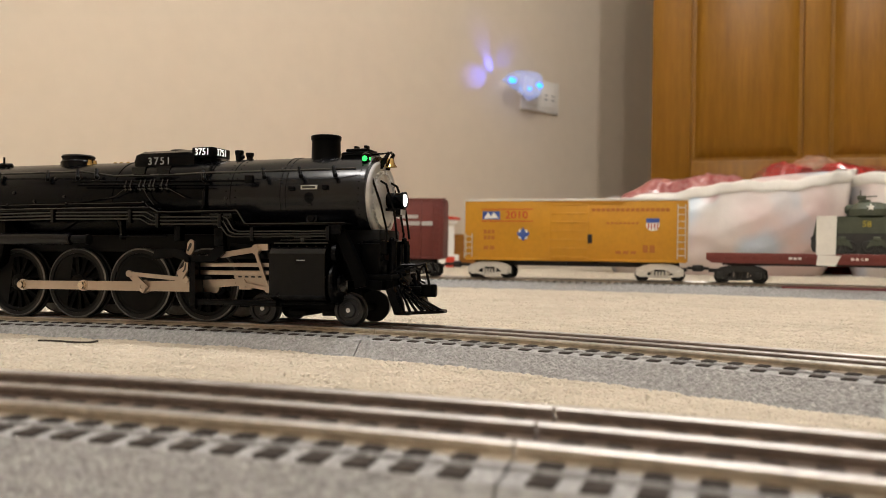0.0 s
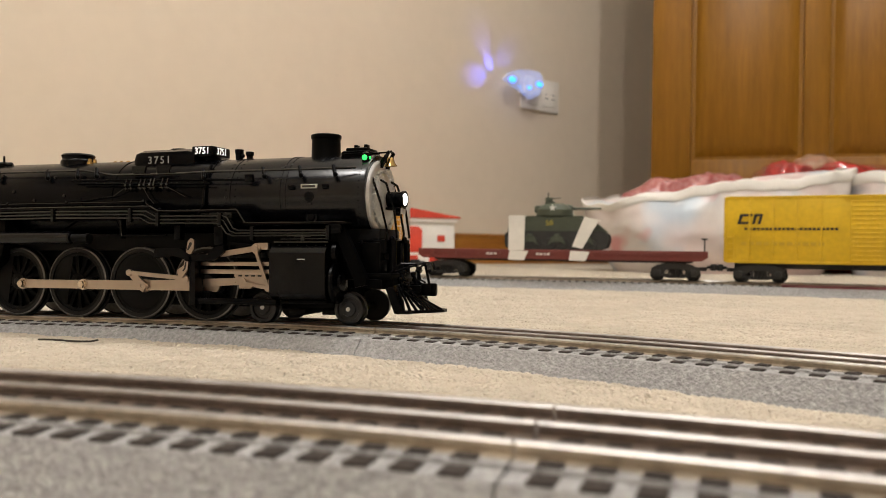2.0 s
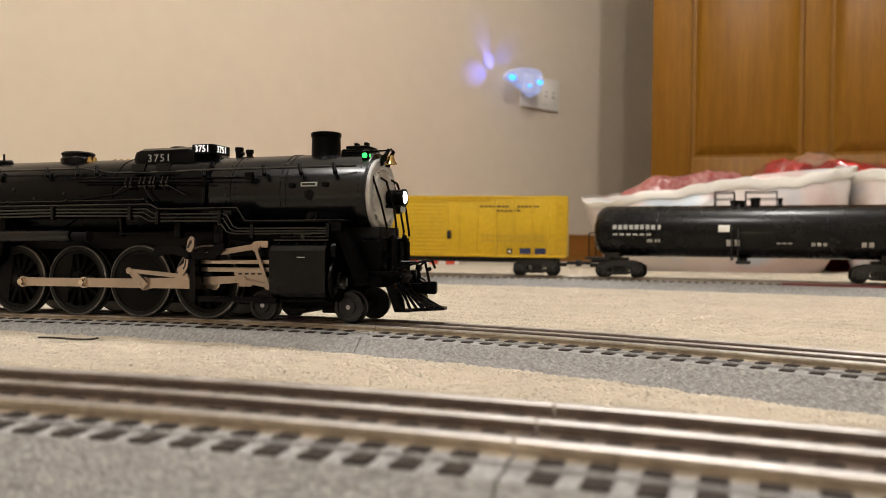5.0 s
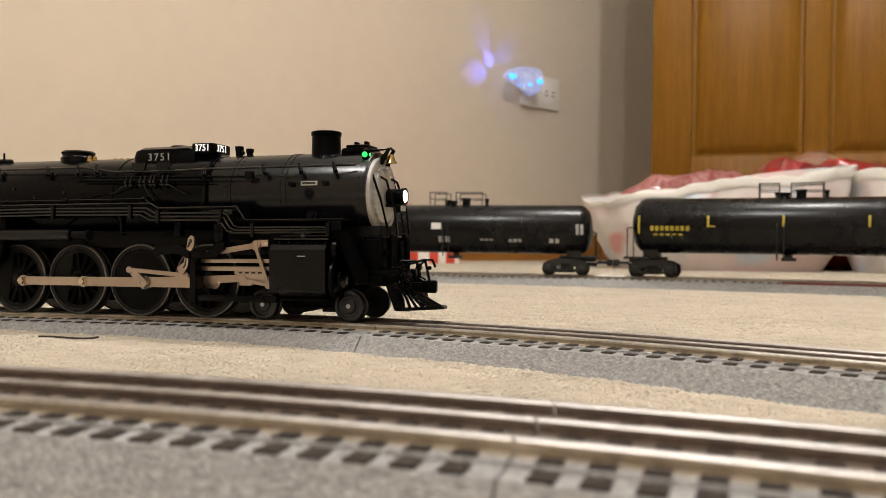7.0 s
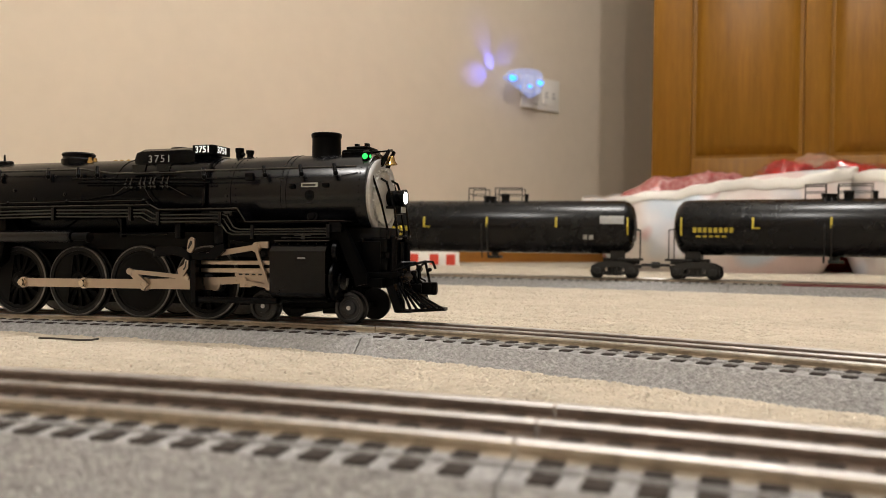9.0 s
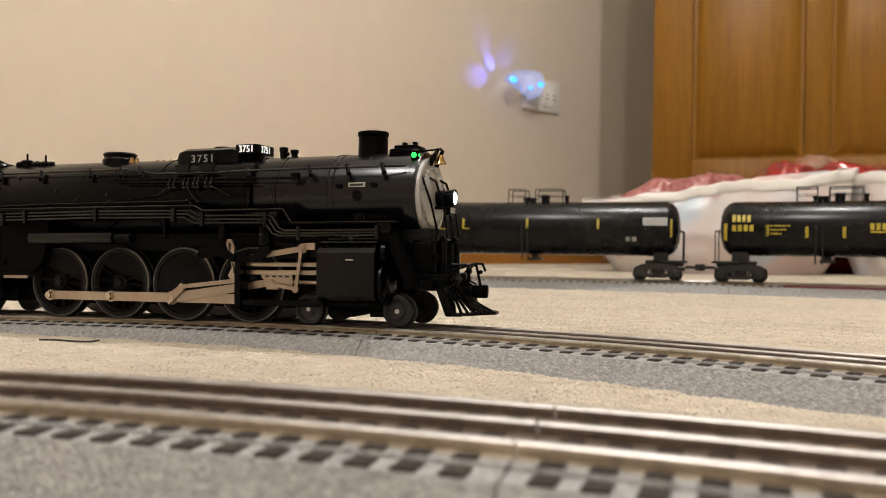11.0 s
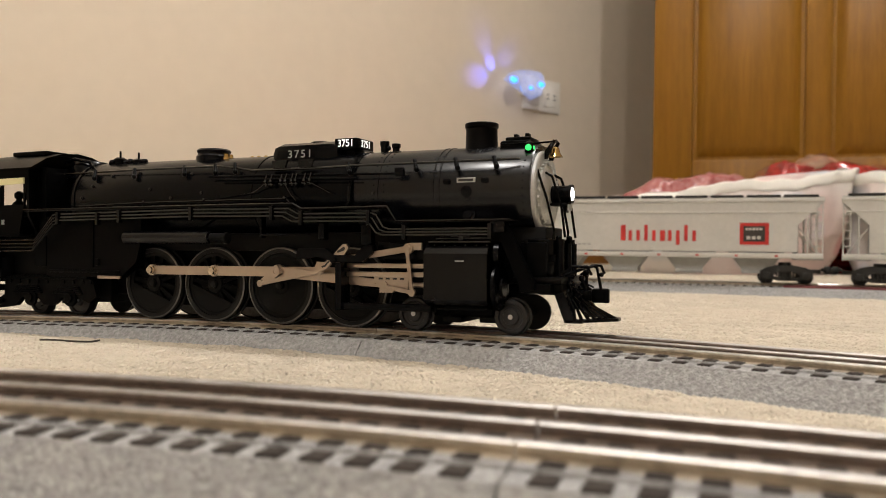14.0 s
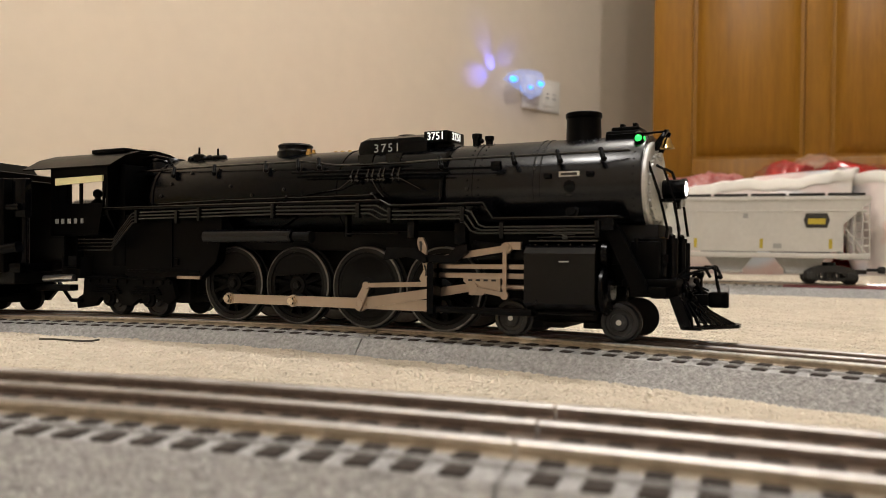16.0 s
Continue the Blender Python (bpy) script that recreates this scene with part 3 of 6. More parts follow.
    # stack
    part("chimney", Shape().lathe((111, 0, 86), (0, 0, 1), [(0, 11.5), (1.8, 10.4), (3.0, 9.2), (4.2, 8.5), (17.3, 8.15), (18.0, 8.7), (19.8, 8.7), (20.2, 8.2), (20.2, 7.0), (8, 6.6), (8, 0)], 40), M["matt"], L, "black smoke stack")
    # feedwater box, marker lamps
    part("top_box", Shape().box(124, 141, -9.5, 9.5, 88, 95.6, 1.4).box(126.5, 139.5, -8, 8, 95.4, 97.4, 0.8).box(129, 131, -2, 2, 97, 99.6, 0.3).box(135, 137, -2, 2, 97, 99.8, 0.3).rod((125, -9.6, 93.6), (140, -9.6, 93.6), 0.4), M["matt"], L)
    for sy in (-1, 1):
        lampb = part("marker_lamp", Shape().lathe((141, sy * 13.2, 88.2), (0, 0, 1), [(0, 1.4), (1, 2.3), (5, 2.3), (5.8, 1.2), (6.2, 0)], 14).rod((141, sy * 13.2, 84), (141, sy * 13.2, 88.5), 0.9), B, L)
        part("lens", Shape().ball((141, sy * 13.2 - 2.1, 90.8), 1.55, 14, (1, 0.5, 1)).ball((143.2, sy * 13.2, 90.8), 1.0, 12, (0.5, 1, 1)), M["green"], lampb, "glowing green lens")
    # bell in its yoke
    bell = part("bell", Shape().lathe((150.2, 0, 92.4), (0, 0, -1), [(0, 0), (0.2, 1.2), (1.0, 2.0), (3.2, 2.5), (4.8, 3.6), (5.2, 3.8), (5.0, 3.0), (1.5, 0)], 20), M["brass"], L, "polished brass bell")
    part("yoke", Shape().tube([(147, -5, 86), (149.6, -5, 92), (150.2, -3.6, 94.6), (150.6, 0, 95.4), (150.2, 3.6, 94.6), (149.6, 5, 92), (147, 5, 86)], 0.75).rod((136, -4, 94), (150, -3.6, 94.6), 0.5).slab([(143, 86), (147, 86), (151.5, 94.5), (150.5, 95.6)], 3.4, 4.6).slab([(143, 86), (147, 86), (151.5, 94.5), (150.5, 95.6)], -4.6, -3.4), B, bell)
    # sand box with the number, domes, valves
    sand = part("sand_box", Shape().box(-12, 33, -13.0, 13.0, 84, 100.5, 6.0).lathe((14, 0, 100), (0, 0, 1), [(0, 6), (1.2, 5.8), (1.6, 5), (1.6, 0)], 24), B, L)
    lettering("number", "3751", 0.0062, M["hopper_dark"], sand, pose(0.0085, -0.01315, 0.0936) @ SIDE, 1.05, 1.3)
    board = part("number_board", Shape().box(28.5, 42.5, -9.5, 9.5, 95.8, 101.6, 0.5).box(33, 39, -6, 6, 88, 96, 0.4).rod((35, -7, 89), (28, -9, 84), 0.6), M["matt"], L)
    lettering("number", "3751", 0.0056, M["lit"], board, pose(0.0355, -0.0097, 0.0987) @ SIDE, 0.92)
    lettering("number", "3751", 0.0056, M["lit"], board, pose(0.0427, 0, 0.0987) @ pose(0, 0, 0, 90, 0, 90), 0.95)
    part("steam_dome", Shape().lathe((-61, 0, 88), (0, 0, 1), [(0, 13), (2, 11.4), (4, 10.6), (8.4, 10.5), (9.2, 9.6), (10.2, 9.4), (11.8, 10.2), (12.8, 9.2), (13.2, 6), (13.3, 0)], 36), B, L)
    v = Shape()
    for x, y in ((-46.5, -7), (-46.5, -2.5)):
        v.lathe((x, y, 89.5), (0, 0, 1), [(0, 1.6), (2.5, 1.2), (3, 1.8), (5.2, 1.8), (6, 1.2), (7.4, 1.1), (7.6, 0)], 12)
    part("safety_valve", v, M["brass"], L, "small brass safety valves")
    v = Shape()
    for x in (-31.5, -27, -22):
        v.lathe((x, -2, 90), (0, 0, 1), [(0, 1.6), (2, 1.2), (2.3, 1.7), (4.6, 1.6), (5.4, 0.8), (5.6, 0)], 12)
    part("pop_valve", v, M["brass"], L, "small brass pop valves")
    part("valve_base", Shape().lathe((-27, 0, 88), (0, 0, 1), [(0, 9), (2.2, 8.4), (2.8, 7), (2.8, 0)], 28), B, L)
    for x, hgt in ((-131, 7.5), (-116, 6)):
        part("turret", Shape().lathe((x, -4, 91.2), (0, 0, 1), [(0, 5.6), (1.4, 5.2), (2.0, 3.6), (3, 4.2), (hgt - 1, 4.0), (hgt, 2.4), (hgt, 0.7), (hgt + 4, 0.6), (hgt + 4, 0)], 16).rod((x - 6, -4, 95.4), (x + 6, -4, 95.4), 1.7).ball((x - 5.6, -5, 95.4), 2.3, 8).ball((x + 5.4, -5, 95), 2.1, 8), B, L)
    part("whistle", Shape().lathe((54, 1, 87), (0, 0, 1), [(0, 2.6), (3, 2), (10, 2.2), (11, 2.6), (13, 2.6), (13.4, 0)], 14).lathe((61, 1, 87), (0, 0, 1), [(0, 2.2), (9, 1.8), (9.4, 2.4), (11.4, 2.4), (11.6, 0)], 14).rod((54, 1, 92), (61, 1, 92), 0.8).ball((57.5, -1, 96), 1.4, 8), B, L)
    part("top_hatch", Shape().box(74, 83, -6, 6, 86, 91.5, 0.6).box(56, 73, -0.6, 0.6, 88.6, 90.0).box(56, 73, -6, -4.8, 88, 89.4), M["matt"], L)
    # handrail with stanchions
    for side in (-1, 1):
        hy = side * 20.5
        hr = part("handrail", Shape().tube([(x, side * w, z) for x, w, z in ((-168, 18, 88.2), (-95, 18, 88.4), (-38, 18.5, 88.0), (-15, 20, 84.6), (28, 20, 84.2), (48, 19.5, 84.6), (128, 19.2, 84.4), (139, 17, 84.6))], 0.6), M["pipe"], L, "thin black boiler handrail")
        for x in (-134, -102, -64, -41, -27, 46.5, 85, 107.3, 127.6):
            up = 4.0 if x < -20 else 1.0
            part("stanchion", Shape().rod((x + 0.8, hy * 1.05, 79.8 + up), (x - 1.6, side * 17.5, 84.8 + up), 1.2).ball((x + 0.8, hy * 1.05, 80 + up), 1.5, 8), M["matt"], hr)
        part("front_handrail", Shape().tube([(138, side * 15.5, 83.2), (145.5, side * 15.5, 80), (150, side * 14.5, 66), (153.5, side * 13, 50), (153, side * 13, 46)], 0.65).tube([(147.5, side * 8, 79), (151, side * 8.5, 77), (156, side * 9.5, 62), (158, side * 10, 47)], 0.65), B, L)
    # side plumbing: injector rods, sand pipes, running boards
    for side in (-1, 1):
        y = side * 23.5
        pp = part("sand_pipe", Shape().rod((-44, side * 22.5, 82.0), (74, side * 21.5, 79.6), 0.62).rod((-37, side * 23.2, 80.0), (52, side * 22.6, 77.8), 0.62).box(74, 79, side * 21.6 - 1.4, side * 21.6 + 1.4, 78, 82.4, 0.5), B, L)
        sp = Shape()
        for i, x in enumerate((-5, -1.5, 5, 8, 12, 14.5, 20, 23.5)):
            sp = Shape()
            sp.tube([(x + 0.8, y * 0.96, 81.6), (x, y * 0.985, 79), (x + 0.6, y * 1.01, 75)], 0.5, 5).ball((x, y * 1.0, 77.8), 1.05, 8).rod((x - 1.4, y * 1.0, 76.4), (x + 1.6, y * 1.01, 76.0), 0.5, 6)
            part("sand_valve", sp, M["pipe"], pp)
        for x in (-3.5, 13.5):
            sp = Shape().slab([(x, 84.0), (x + 8, 84.0), (x + 10.5, 89.4), (x + 0.6, 89.4)], *sorted((side * 16.6, side * 18.4)))
            part("valve_cover", sp, M["casing"], pp)
        for k, ends in enumerate((((8, 76), (11, 71), (15, 67)), ((25, 76), (29, 74), (36, 70.5)), ((-6, 76), (-13, 72), (-40, 68.5)))):
            part("lubricator_line", Shape().tube([(x, side * (24.0 if z > 68 else 24.6), z) for x, z in ends], 0.35, 5), M["pipe"], pp)
        part("delivery_pipe", Shape().tube([(46.8, side * 8, 89.4), (46.8, side * 16, 83), (46.8, side * 21.4, 74), (46.6, side * 22.4, 66), (43, side * 22.8, 60.5), (20, side * 23.6, 58.4)], 1.0), B, L)
        part("delivery_pipe", Shape().tube([(-38, side * 22.5, 72), (-36, side * 24, 60), (-46, side * 25.5, 54), (-62, side * 26, 47)], 0.6, 5), B, L)
        # stepped running board and its row of pipes
        ry = side * 33
        rb = part("running_board", Shape().box(-181, 17, *sorted((side * 17, ry)), 64.6, 65.8, 0.3).box(-181, 17, *sorted((side * 32.2, side * 33.4)), 63.9, 65.8, 0.2)
                  .slab([(17, 64.6), (22.5, 61.4), (22.5, 62.6), (17, 65.8)], *sorted((side * 17, ry))).box(22.5, 73, *sorted((side * 17, ry)), 61.6, 62.8, 0.3)
                  .slab([(73, 61.6), (78, 54.2), (78, 55.4), (73, 62.8)], *sorted((side * 17, ry))).box(78, 138, *sorted((side * 15, ry)), 54.2, 55.4, 0.3), B, L)
        part("board_edge", Shape().tube([(-181, side * 33.4, 65.4), (17, side * 33.4, 65.2), (22.5, side * 33.4, 62.4), (73, side * 33.4, 62.5), (78, side * 33.4, 55.2), (137, side * 33.4, 55.2)], 0.45, 6), M["pipe"], rb)
        part("long_pipe", Shape().tube([(-141, side * 27, 67.2), (-89, side * 27, 68.3), (9, side * 26.6, 68.4), (11, side * 26.6, 66)], 0.5, 6).ball((-90, side * 27.2, 68.6), 0.9, 8).ball((-46, side * 27.2, 68.8), 0.9, 8).ball((8, side * 27, 68.4), 1.2, 8), M["pipe"], rb)
        for k, (za, zb, zc) in enumerate(((62.4, 59.5, 51.0), (60.5, 57.5, 49.6), (58.6, 55.6, 48.2))):
            dx = -k * 2.0
            part("pipe", Shape().tube([(-152, side * (33.6 + 0.2 * k), za - 0.4), (-50, side * 33.7, za + 0.6), (15.5 + dx, side * 33.8, za), (21.5 + dx, side * 33.9, zb), (65 + dx, side * 34, zb - 0.3),
                                       (67.5 + dx, side * 34.1, zb - 1.2), (71.5 + dx, side * 34.2, zc + 1.2), (75 + dx, side * 34.2, zc), (129, side * 34.2, zc)], 0.62, 8), M["pipe"], rb)
        for x, z in ((-152, 59.8), (-120, 59), (-103, 60.2), (-50.5, 61), (3.5, 60.4), (22, 57.6), (62, 57.2), (82, 49.6), (127, 49.8)):
            part("pipe_clamp", Shape().box(x, x + 2.2, *sorted((side * 32.4, side * 35.2)), z - 4.0, z + 3.6, 0.4), M["casing"], rb)
        part("bracket_post", Shape().box(-6, -4.6, *sorted((side * 26, side * 30)), 47, 62, 0.2).rod((-6, side * 30, 48.6), (26, side * 30, 48.8), 0.6), B, rb)
        part("bracket_post", Shape().box(30, 34, *sorted((side * 24, side * 29)), 46, 61, 0.6), B, rb)
        part("bracket_post", Shape().box(57, 63, *sorted((side * 26, side * 31)), 43, 54, 0.6), B, rb)
        for k in range(4):
            bp = Shape().tube([(-151, side * 33.5, 62.2 - 1.9 * k), (-155, side * 33.8, 61.4 - 1.9 * k), (-170 - 0.8 * k, side * 34, 46.4 - 2.2 * k), (-201, side * 34, 46.2 - 2.2 * k)], 0.7)
            part("cab_pipe", bp, M["pipe"], rb)
        part("board_end", Shape().box(128, 135, *sorted((side * 30, side * 34)), 49, 54.4, 0.4), B, rb)
        part("air_reservoir", Shape().lathe((-100, side * 31.5, 47.6), (1, 0, 0), [(0, 0), (0.3, 3.0), (1, 3.7), (61, 3.7), (61.7, 3.0), (62, 0)], 24), M["smokebox"], L)
        part("reservoir_end", Shape().rod((-38, side * 31, 47.4), (-29, side * 30, 47.4), 2.4).rod((-29, side * 30, 47), (-27, side * 30, 47), 3.2), M["dark"], L)
    # firebox, frame
    part("firebox", Shape().slab([(-168, 24), (-108, 24), (-96, 33), (-92, 46), (-92, 61), (-168, 61)], -27, 27).box(-130.4, -129, -27.8, 27.8, 30, 60).box(-127, -124, -28.4, 28.4, 31, 35, 0.4).box(-166, -108, -27.6, 27.6, 26.6, 28.2, 0.3), M["matt"], L, "dull black firebox side sheets")
    part("ash_pan_trim", Shape().box(-124, -106, -29, -27.4, 23.2, 25.0, 0.2), M["rod"], L)
    part("frame", Shape().box(-172, 112, -8.5, 8.5, 13, 46, 1.0).box(112, 150, -8.5, 8.5, 24, 46, 1.0).box(-92, 95, -17, 17, 40, 50, 0.6).box(96, 150, -15, 15, 34, 52, 0.8).box(-100, 100, -13, 13, 8, 12, 0.5), M["dark"], L)
    # cylinders
    for side in (-1, 1):
        prof2 = [(14, 13.4), (31, 13.4), (35.5, 14.6), (38, 17), (38, 39), (36.2, 41.2), (34.4, 42.8), (31, 44.2), (14, 44.2)]
        cy = part("cylinder", Shape().slab([(side * a, b) for a, b in prof2], 95.5, 128, "x"), M["casing"], L, "black cylinder casing with rivets")
        part("cylinder_cover", Shape().lathe((129.3, side * 25.5, 23), (1, 0, 0), [(0, 11.6), (1.2, 11.4), (2.2, 10), (2.4, 5), (3.4, 4.4), (3.4, 0)], 32), M["black"], cy)
        part("valve_cover", Shape().lathe((129.3, side * 27.5, 39), (1, 0, 0), [(0, 6), (2.4, 5.6), (3.2, 3), (3.2, 0)], 24), M["black"], cy)
        part("valve_gland", Shape().lathe((97.4, side * 27, 38.6), (-1, 0, 0), [(0, 6), (2, 5.4), (3, 2.6), (6, 2.4), (6, 0)], 24), M["black"], cy)
        sr = Shape()
        for i in range(6):
            sr.ball((100 + i * 5.4, side * 35.2, 42.9), 0.55, 6)
        sr.box(97, 129, *sorted((side * 30, side * 35.8)), 44.2, 45.0, 0.2).rod((100, side * 33, 46.2), (127, side * 33, 46.4), 0.7).box(112, 114.4, *sorted((side * 30, side * 34)), 44, 51, 0.3).rod((108, side * 33, 47.6), (118, side * 33, 47.6), 0.9)
        part("cylinder_rivets", sr, M["pipe"], cy)
        part("makers_mark", Shape().box(112, 116.5, *sorted((side * 38.0, side * 38.25)), 35.2, 35.7), M["grey_mark"], cy)
        part("cylinder_drain", Shape().box(103, 124, *sorted((side * 22, side * 30)), 11.4, 13.6, 0.5).rod((100, side * 31, 12), (126, side * 31, 12.4), 0.6), M["dark"], cy)
        # guides and the black hanger
        gy0, gy1 = sorted((side * 27.5, side * 31.5))
        part("slide_bar", Shape().box(49, 97.5, gy0, gy1, 31.6, 33.8, 0.2).box(94.5, 97.5, gy0, gy1, 27.5, 33), M["rod"], L, "satin nickel slide bar")
        part("slide_bar", Shape().box(49, 97.5, gy0, gy1, 27.2, 29.6, 0.2), M["rod"], L, "satin nickel slide bar")
        part("gear_hanger", Shape().slab([(45, 10), (48.5, 10), (48.5, 34), (45, 34)], *sorted((side * 27, side * 36))).box(45, 98, *sorted((side * 30, side * 35)), 10.6, 13.8, 0.3)
             .slab([(20, 35.5), (34, 37), (44, 34.5), (60, 34.5), (66, 39), (66, 43), (60, 42), (56, 38), (44, 38), (38, 41.5), (22, 41.5)], *sorted((side * 31, side * 35.2))).slab([(66, 36), (97, 36), (97, 42), (66, 45)], *sorted((side * 24, side * 29)))
             .rod((43.5, side * 30, 35.5), (43.5, side * 36.4, 35.5), 1.6), M["black"], L)
        # leading truck frame
    part("leading_truck", Shape().box(84, 122, -13, 13, 7, 11.5, 0.8).box(122, 136, -6, 6, 7.4, 10.4, 0.8).box(76, 96, -24, 24, 9.5, 12.5, 0.6).box(98, 108, -20, 20, 4.6, 7.6, 0.5).box(116, 127, -16, 16, 4.6, 7.6, 0.5).rod((133.6, -18, 8.4), (133.6, 18, 8.4), 2.2), M["dark"], L)
    for side in (-1, 1):
        for x in (134.2, 82.4):
            MOVING.setdefault("truck", []).append((small_wheel(x, side * 19, 8.4, side, L), x, side * 19, 8.4))
        for x, r in ((-182, 8.4), (-148.5, 9.6)):
            MOVING.setdefault("truck", []).append((small_wheel(x, side * 18, r, side, L), x, side * 18, r))
        st = Shape().slab([(-211, 3), (-212, 9), (-206, 12), (-205, 22.6), (-199, 24.2), (-172, 24.4), (-168, 22.8), (-163, 24.6), (-136, 24.8), (-130, 21), (-127, 12), (-133, 8), (-140, 10.6), (-157, 10.6),
                           (-163, 6.2), (-171, 6.2), (-176, 10.4), (-190, 10.4), (-196, 5)], *sorted((side * 23, side * 26.5)))
        for x in (-200, -192, -184, -176, -168, -154, -146, -138, -132):
            st.lathe((x, side * 26, 20.6), (0, side, 0), [(0, 1.3), (1.2, 1.1), (1.2, 0)], 10)
        for x, z in ((-182, 10.4), (-148.5, 10.8)):
            st.lathe((x, side * 26, z), (0, side, 0), [(0, 5.4), (1.4, 5.0), (1.6, 3.0), (2.6, 2.6), (2.6, 0)], 18)
        for x in (-190, -156):
            for k in range(4):
                st.box(x - 6 + k, x + 18 - k, *sorted((side * 26, side * 28.2)), 13.2 + k * 1.3, 14.1 + k * 1.3, 0.2)
        st.rod((-203, side * 27.2, 22.6), (-134, side * 27.2, 23.2), 0.7).tube([(-228, side * 27, 19), (-216, side * 27.4, 8), (-206, side * 27, 8)], 1.2)
        part("trailing_truck_frame", st, M["matt"], L)
    part("trailing_truck", Shape().box(-210, -128, -14, 14, 8, 24, 1.0), M["dark"], L)
    # drivers
    for side in (-1, 1):
        for i, x in enumerate(DRIVERS):
            MOVING.setdefault("driver", []).append((driver_wheel(x, side * 19.0, side, L, i == 2), x, side * 19.0, side))
    # rods of both sides, each with its own origin
    for side in (-1, 1):
        k = 0 if side < 0 else 90
        s = Shape()
        for a, b in zip(DRIVERS[:-1], DRIVERS[1:]):
            s.bar((a - DRIVERS[2], 0), (b - DRIVERS[2], 0), 5.4 if a > -80 else 5.0, *sorted((side * 0.4, side * 2.0)), ends=0)
        for a in DRIVERS:
            s.lathe((a - DRIVERS[2], side * 0.2, 0), (0, side, 0), [(0, 3.3), (2.0, 3.3)], 18)
        side_rod = part("side_rod", s, M["rod"], L, "satin nickel side rod")
        for a in DRIVERS[:2]:
            part("crank_pin", Shape().lathe((a - DRIVERS[2], side * 2.0, 0), (0, side, 0), [(0, 2.9), (1.2, 2.7), (1.2, 2.3), (2.6, 2.1), (2.6, 0)], 6), M["pin"], side_rod)
        main = part("main_rod", Shape().slab([(0, -3.0), (12, -2.7), (MAIN_L - 3, -1.9), (MAIN_L, -2.4), (MAIN_L, 2.4), (MAIN_L - 3, 1.9), (12, 2.7), (0, 3.0)], *sorted((side * 0, side * 1.7))).lathe((0, side * -0.1, 0), (0, side, 0), [(0, 3.9), (1.9, 3.9)], 20).lathe((MAIN_L, side * -0.1, 0), (0, side, 0), [(0, 2.9), (1.9, 2.9)], 18), M["rod"], L, "satin nickel main rod")
        head = part("crosshead", Shape().slab([(-6, 6), (13, 6), (13, -2), (6, -2.2), (4, -4), (-3, -4), (-3, 0), (-6, 2.5)], *sorted((side * -1.2, side * 2.0))).rod((0, side * 1.0, 0), (0, side * 3.4, 0), 1.8, 14).rod((10, 0, 0), (36, 0, 0), 1.35, 12).bar((1, -1.0), (16.5, -3.6), 2.0, *sorted((side * 3.2, side * 4.0)), ends=1.6), M["rod"], L, "satin nickel crosshead")
        sl = Shape()
        for i in range(4):
            sl.box(-3.4 + i * 4, -1.2 + i * 4, *sorted((side * 1.8, side * 2.2)), 2.6, 3.5)
        part("oil_slots", sl, M["slot"], head)
        ecc = part("eccentric_crank", Shape().slab([(-2.6, -2.8), (2.6, -2.8), (2.0, 9.6), (1.2, 11.6), (-1.2, 11.6), (-2.0, 9.6)], *sorted((side * 0, side * 1.6))).lathe((0, side * 1.5, 0), (0, side, 0), [(0, 2.9), (0.5, 2.8), (0.5, 1.2), (0.2, 1.0), (0.2, 0)], 18), M["rod"], L, "satin nickel eccentric crank")
        erod = part("eccentric_rod", Shape().bar((0, 0), (ECC_L, 0), 2.3, *sorted((side * 0, side * 1.2)), ends=1.9), M["rod"], L, "satin nickel eccentric rod")
        link = part("expansion_link", Shape().slab([(-3.2, -9.5), (-1.4, -11.6), (1.8, -11.6), (2.8, -6), (0.4, 0), (1.2, 6), (-0.8, 10.4), (-3.4, 10.4), (-4.2, 8), (-2.6, 3), (-1.8, 0), (-0.6, -5)], *sorted((side * 0, side * 1.4))), M["rod"], L, "satin nickel expansion link")
        part("link_slot", Shape().slab([(0.1, -8.2), (1.0, -8.0), (1.4, -6), (0.2, -2.4), (-0.6, -2.8), (0.4, -6)], *sorted((side * 1.35, side * 1.5))).slab([(-2.6, 3.8), (-1.6, 3.6), (-1.0, 7.6), (-1.8, 8.8), (-2.8, 8.4)], *sorted((side * 1.35, side * 1.5))), M["slot"], link)
        part("radius_rod", Shape().bar((52, 36.4), (86, 41.4), 3.0, *sorted((side * 31.6, side * 33)), ends=0).lathe((85, side * 31.4, 41.4), (0, side, 0), [(0, 2.6), (2.2, 2.6), (2.2, 1.4), (3, 1.3), (3, 0)], 16).box(86, 92, *sorted((side * 31, side * 33)), 40.6, 44.2, 0.2), M["rod"], L, "satin nickel valve rod")
        comb = part("combination_lever", Shape().bar((0, 0), (0, 22), 1.9, *sorted((side * 0, side * 1.0)), ends=1.9), M["rod"], L, "satin nickel combination lever")
        MOVING.setdefault("gear", []).append((side, k, side_rod, main, head, ecc, erod, link, comb))
    # front end: pump shields, steps, pilot
    B2 = M["matt"]
    part("pilot_deck", Shape().box(136, 160, -24, 24, 24.5, 28, 0.8).box(148, 160, -22, 22, 19.5, 25, 0.6).box(138, 150, -12, 12, 44, 47, 0.5), B2, L)
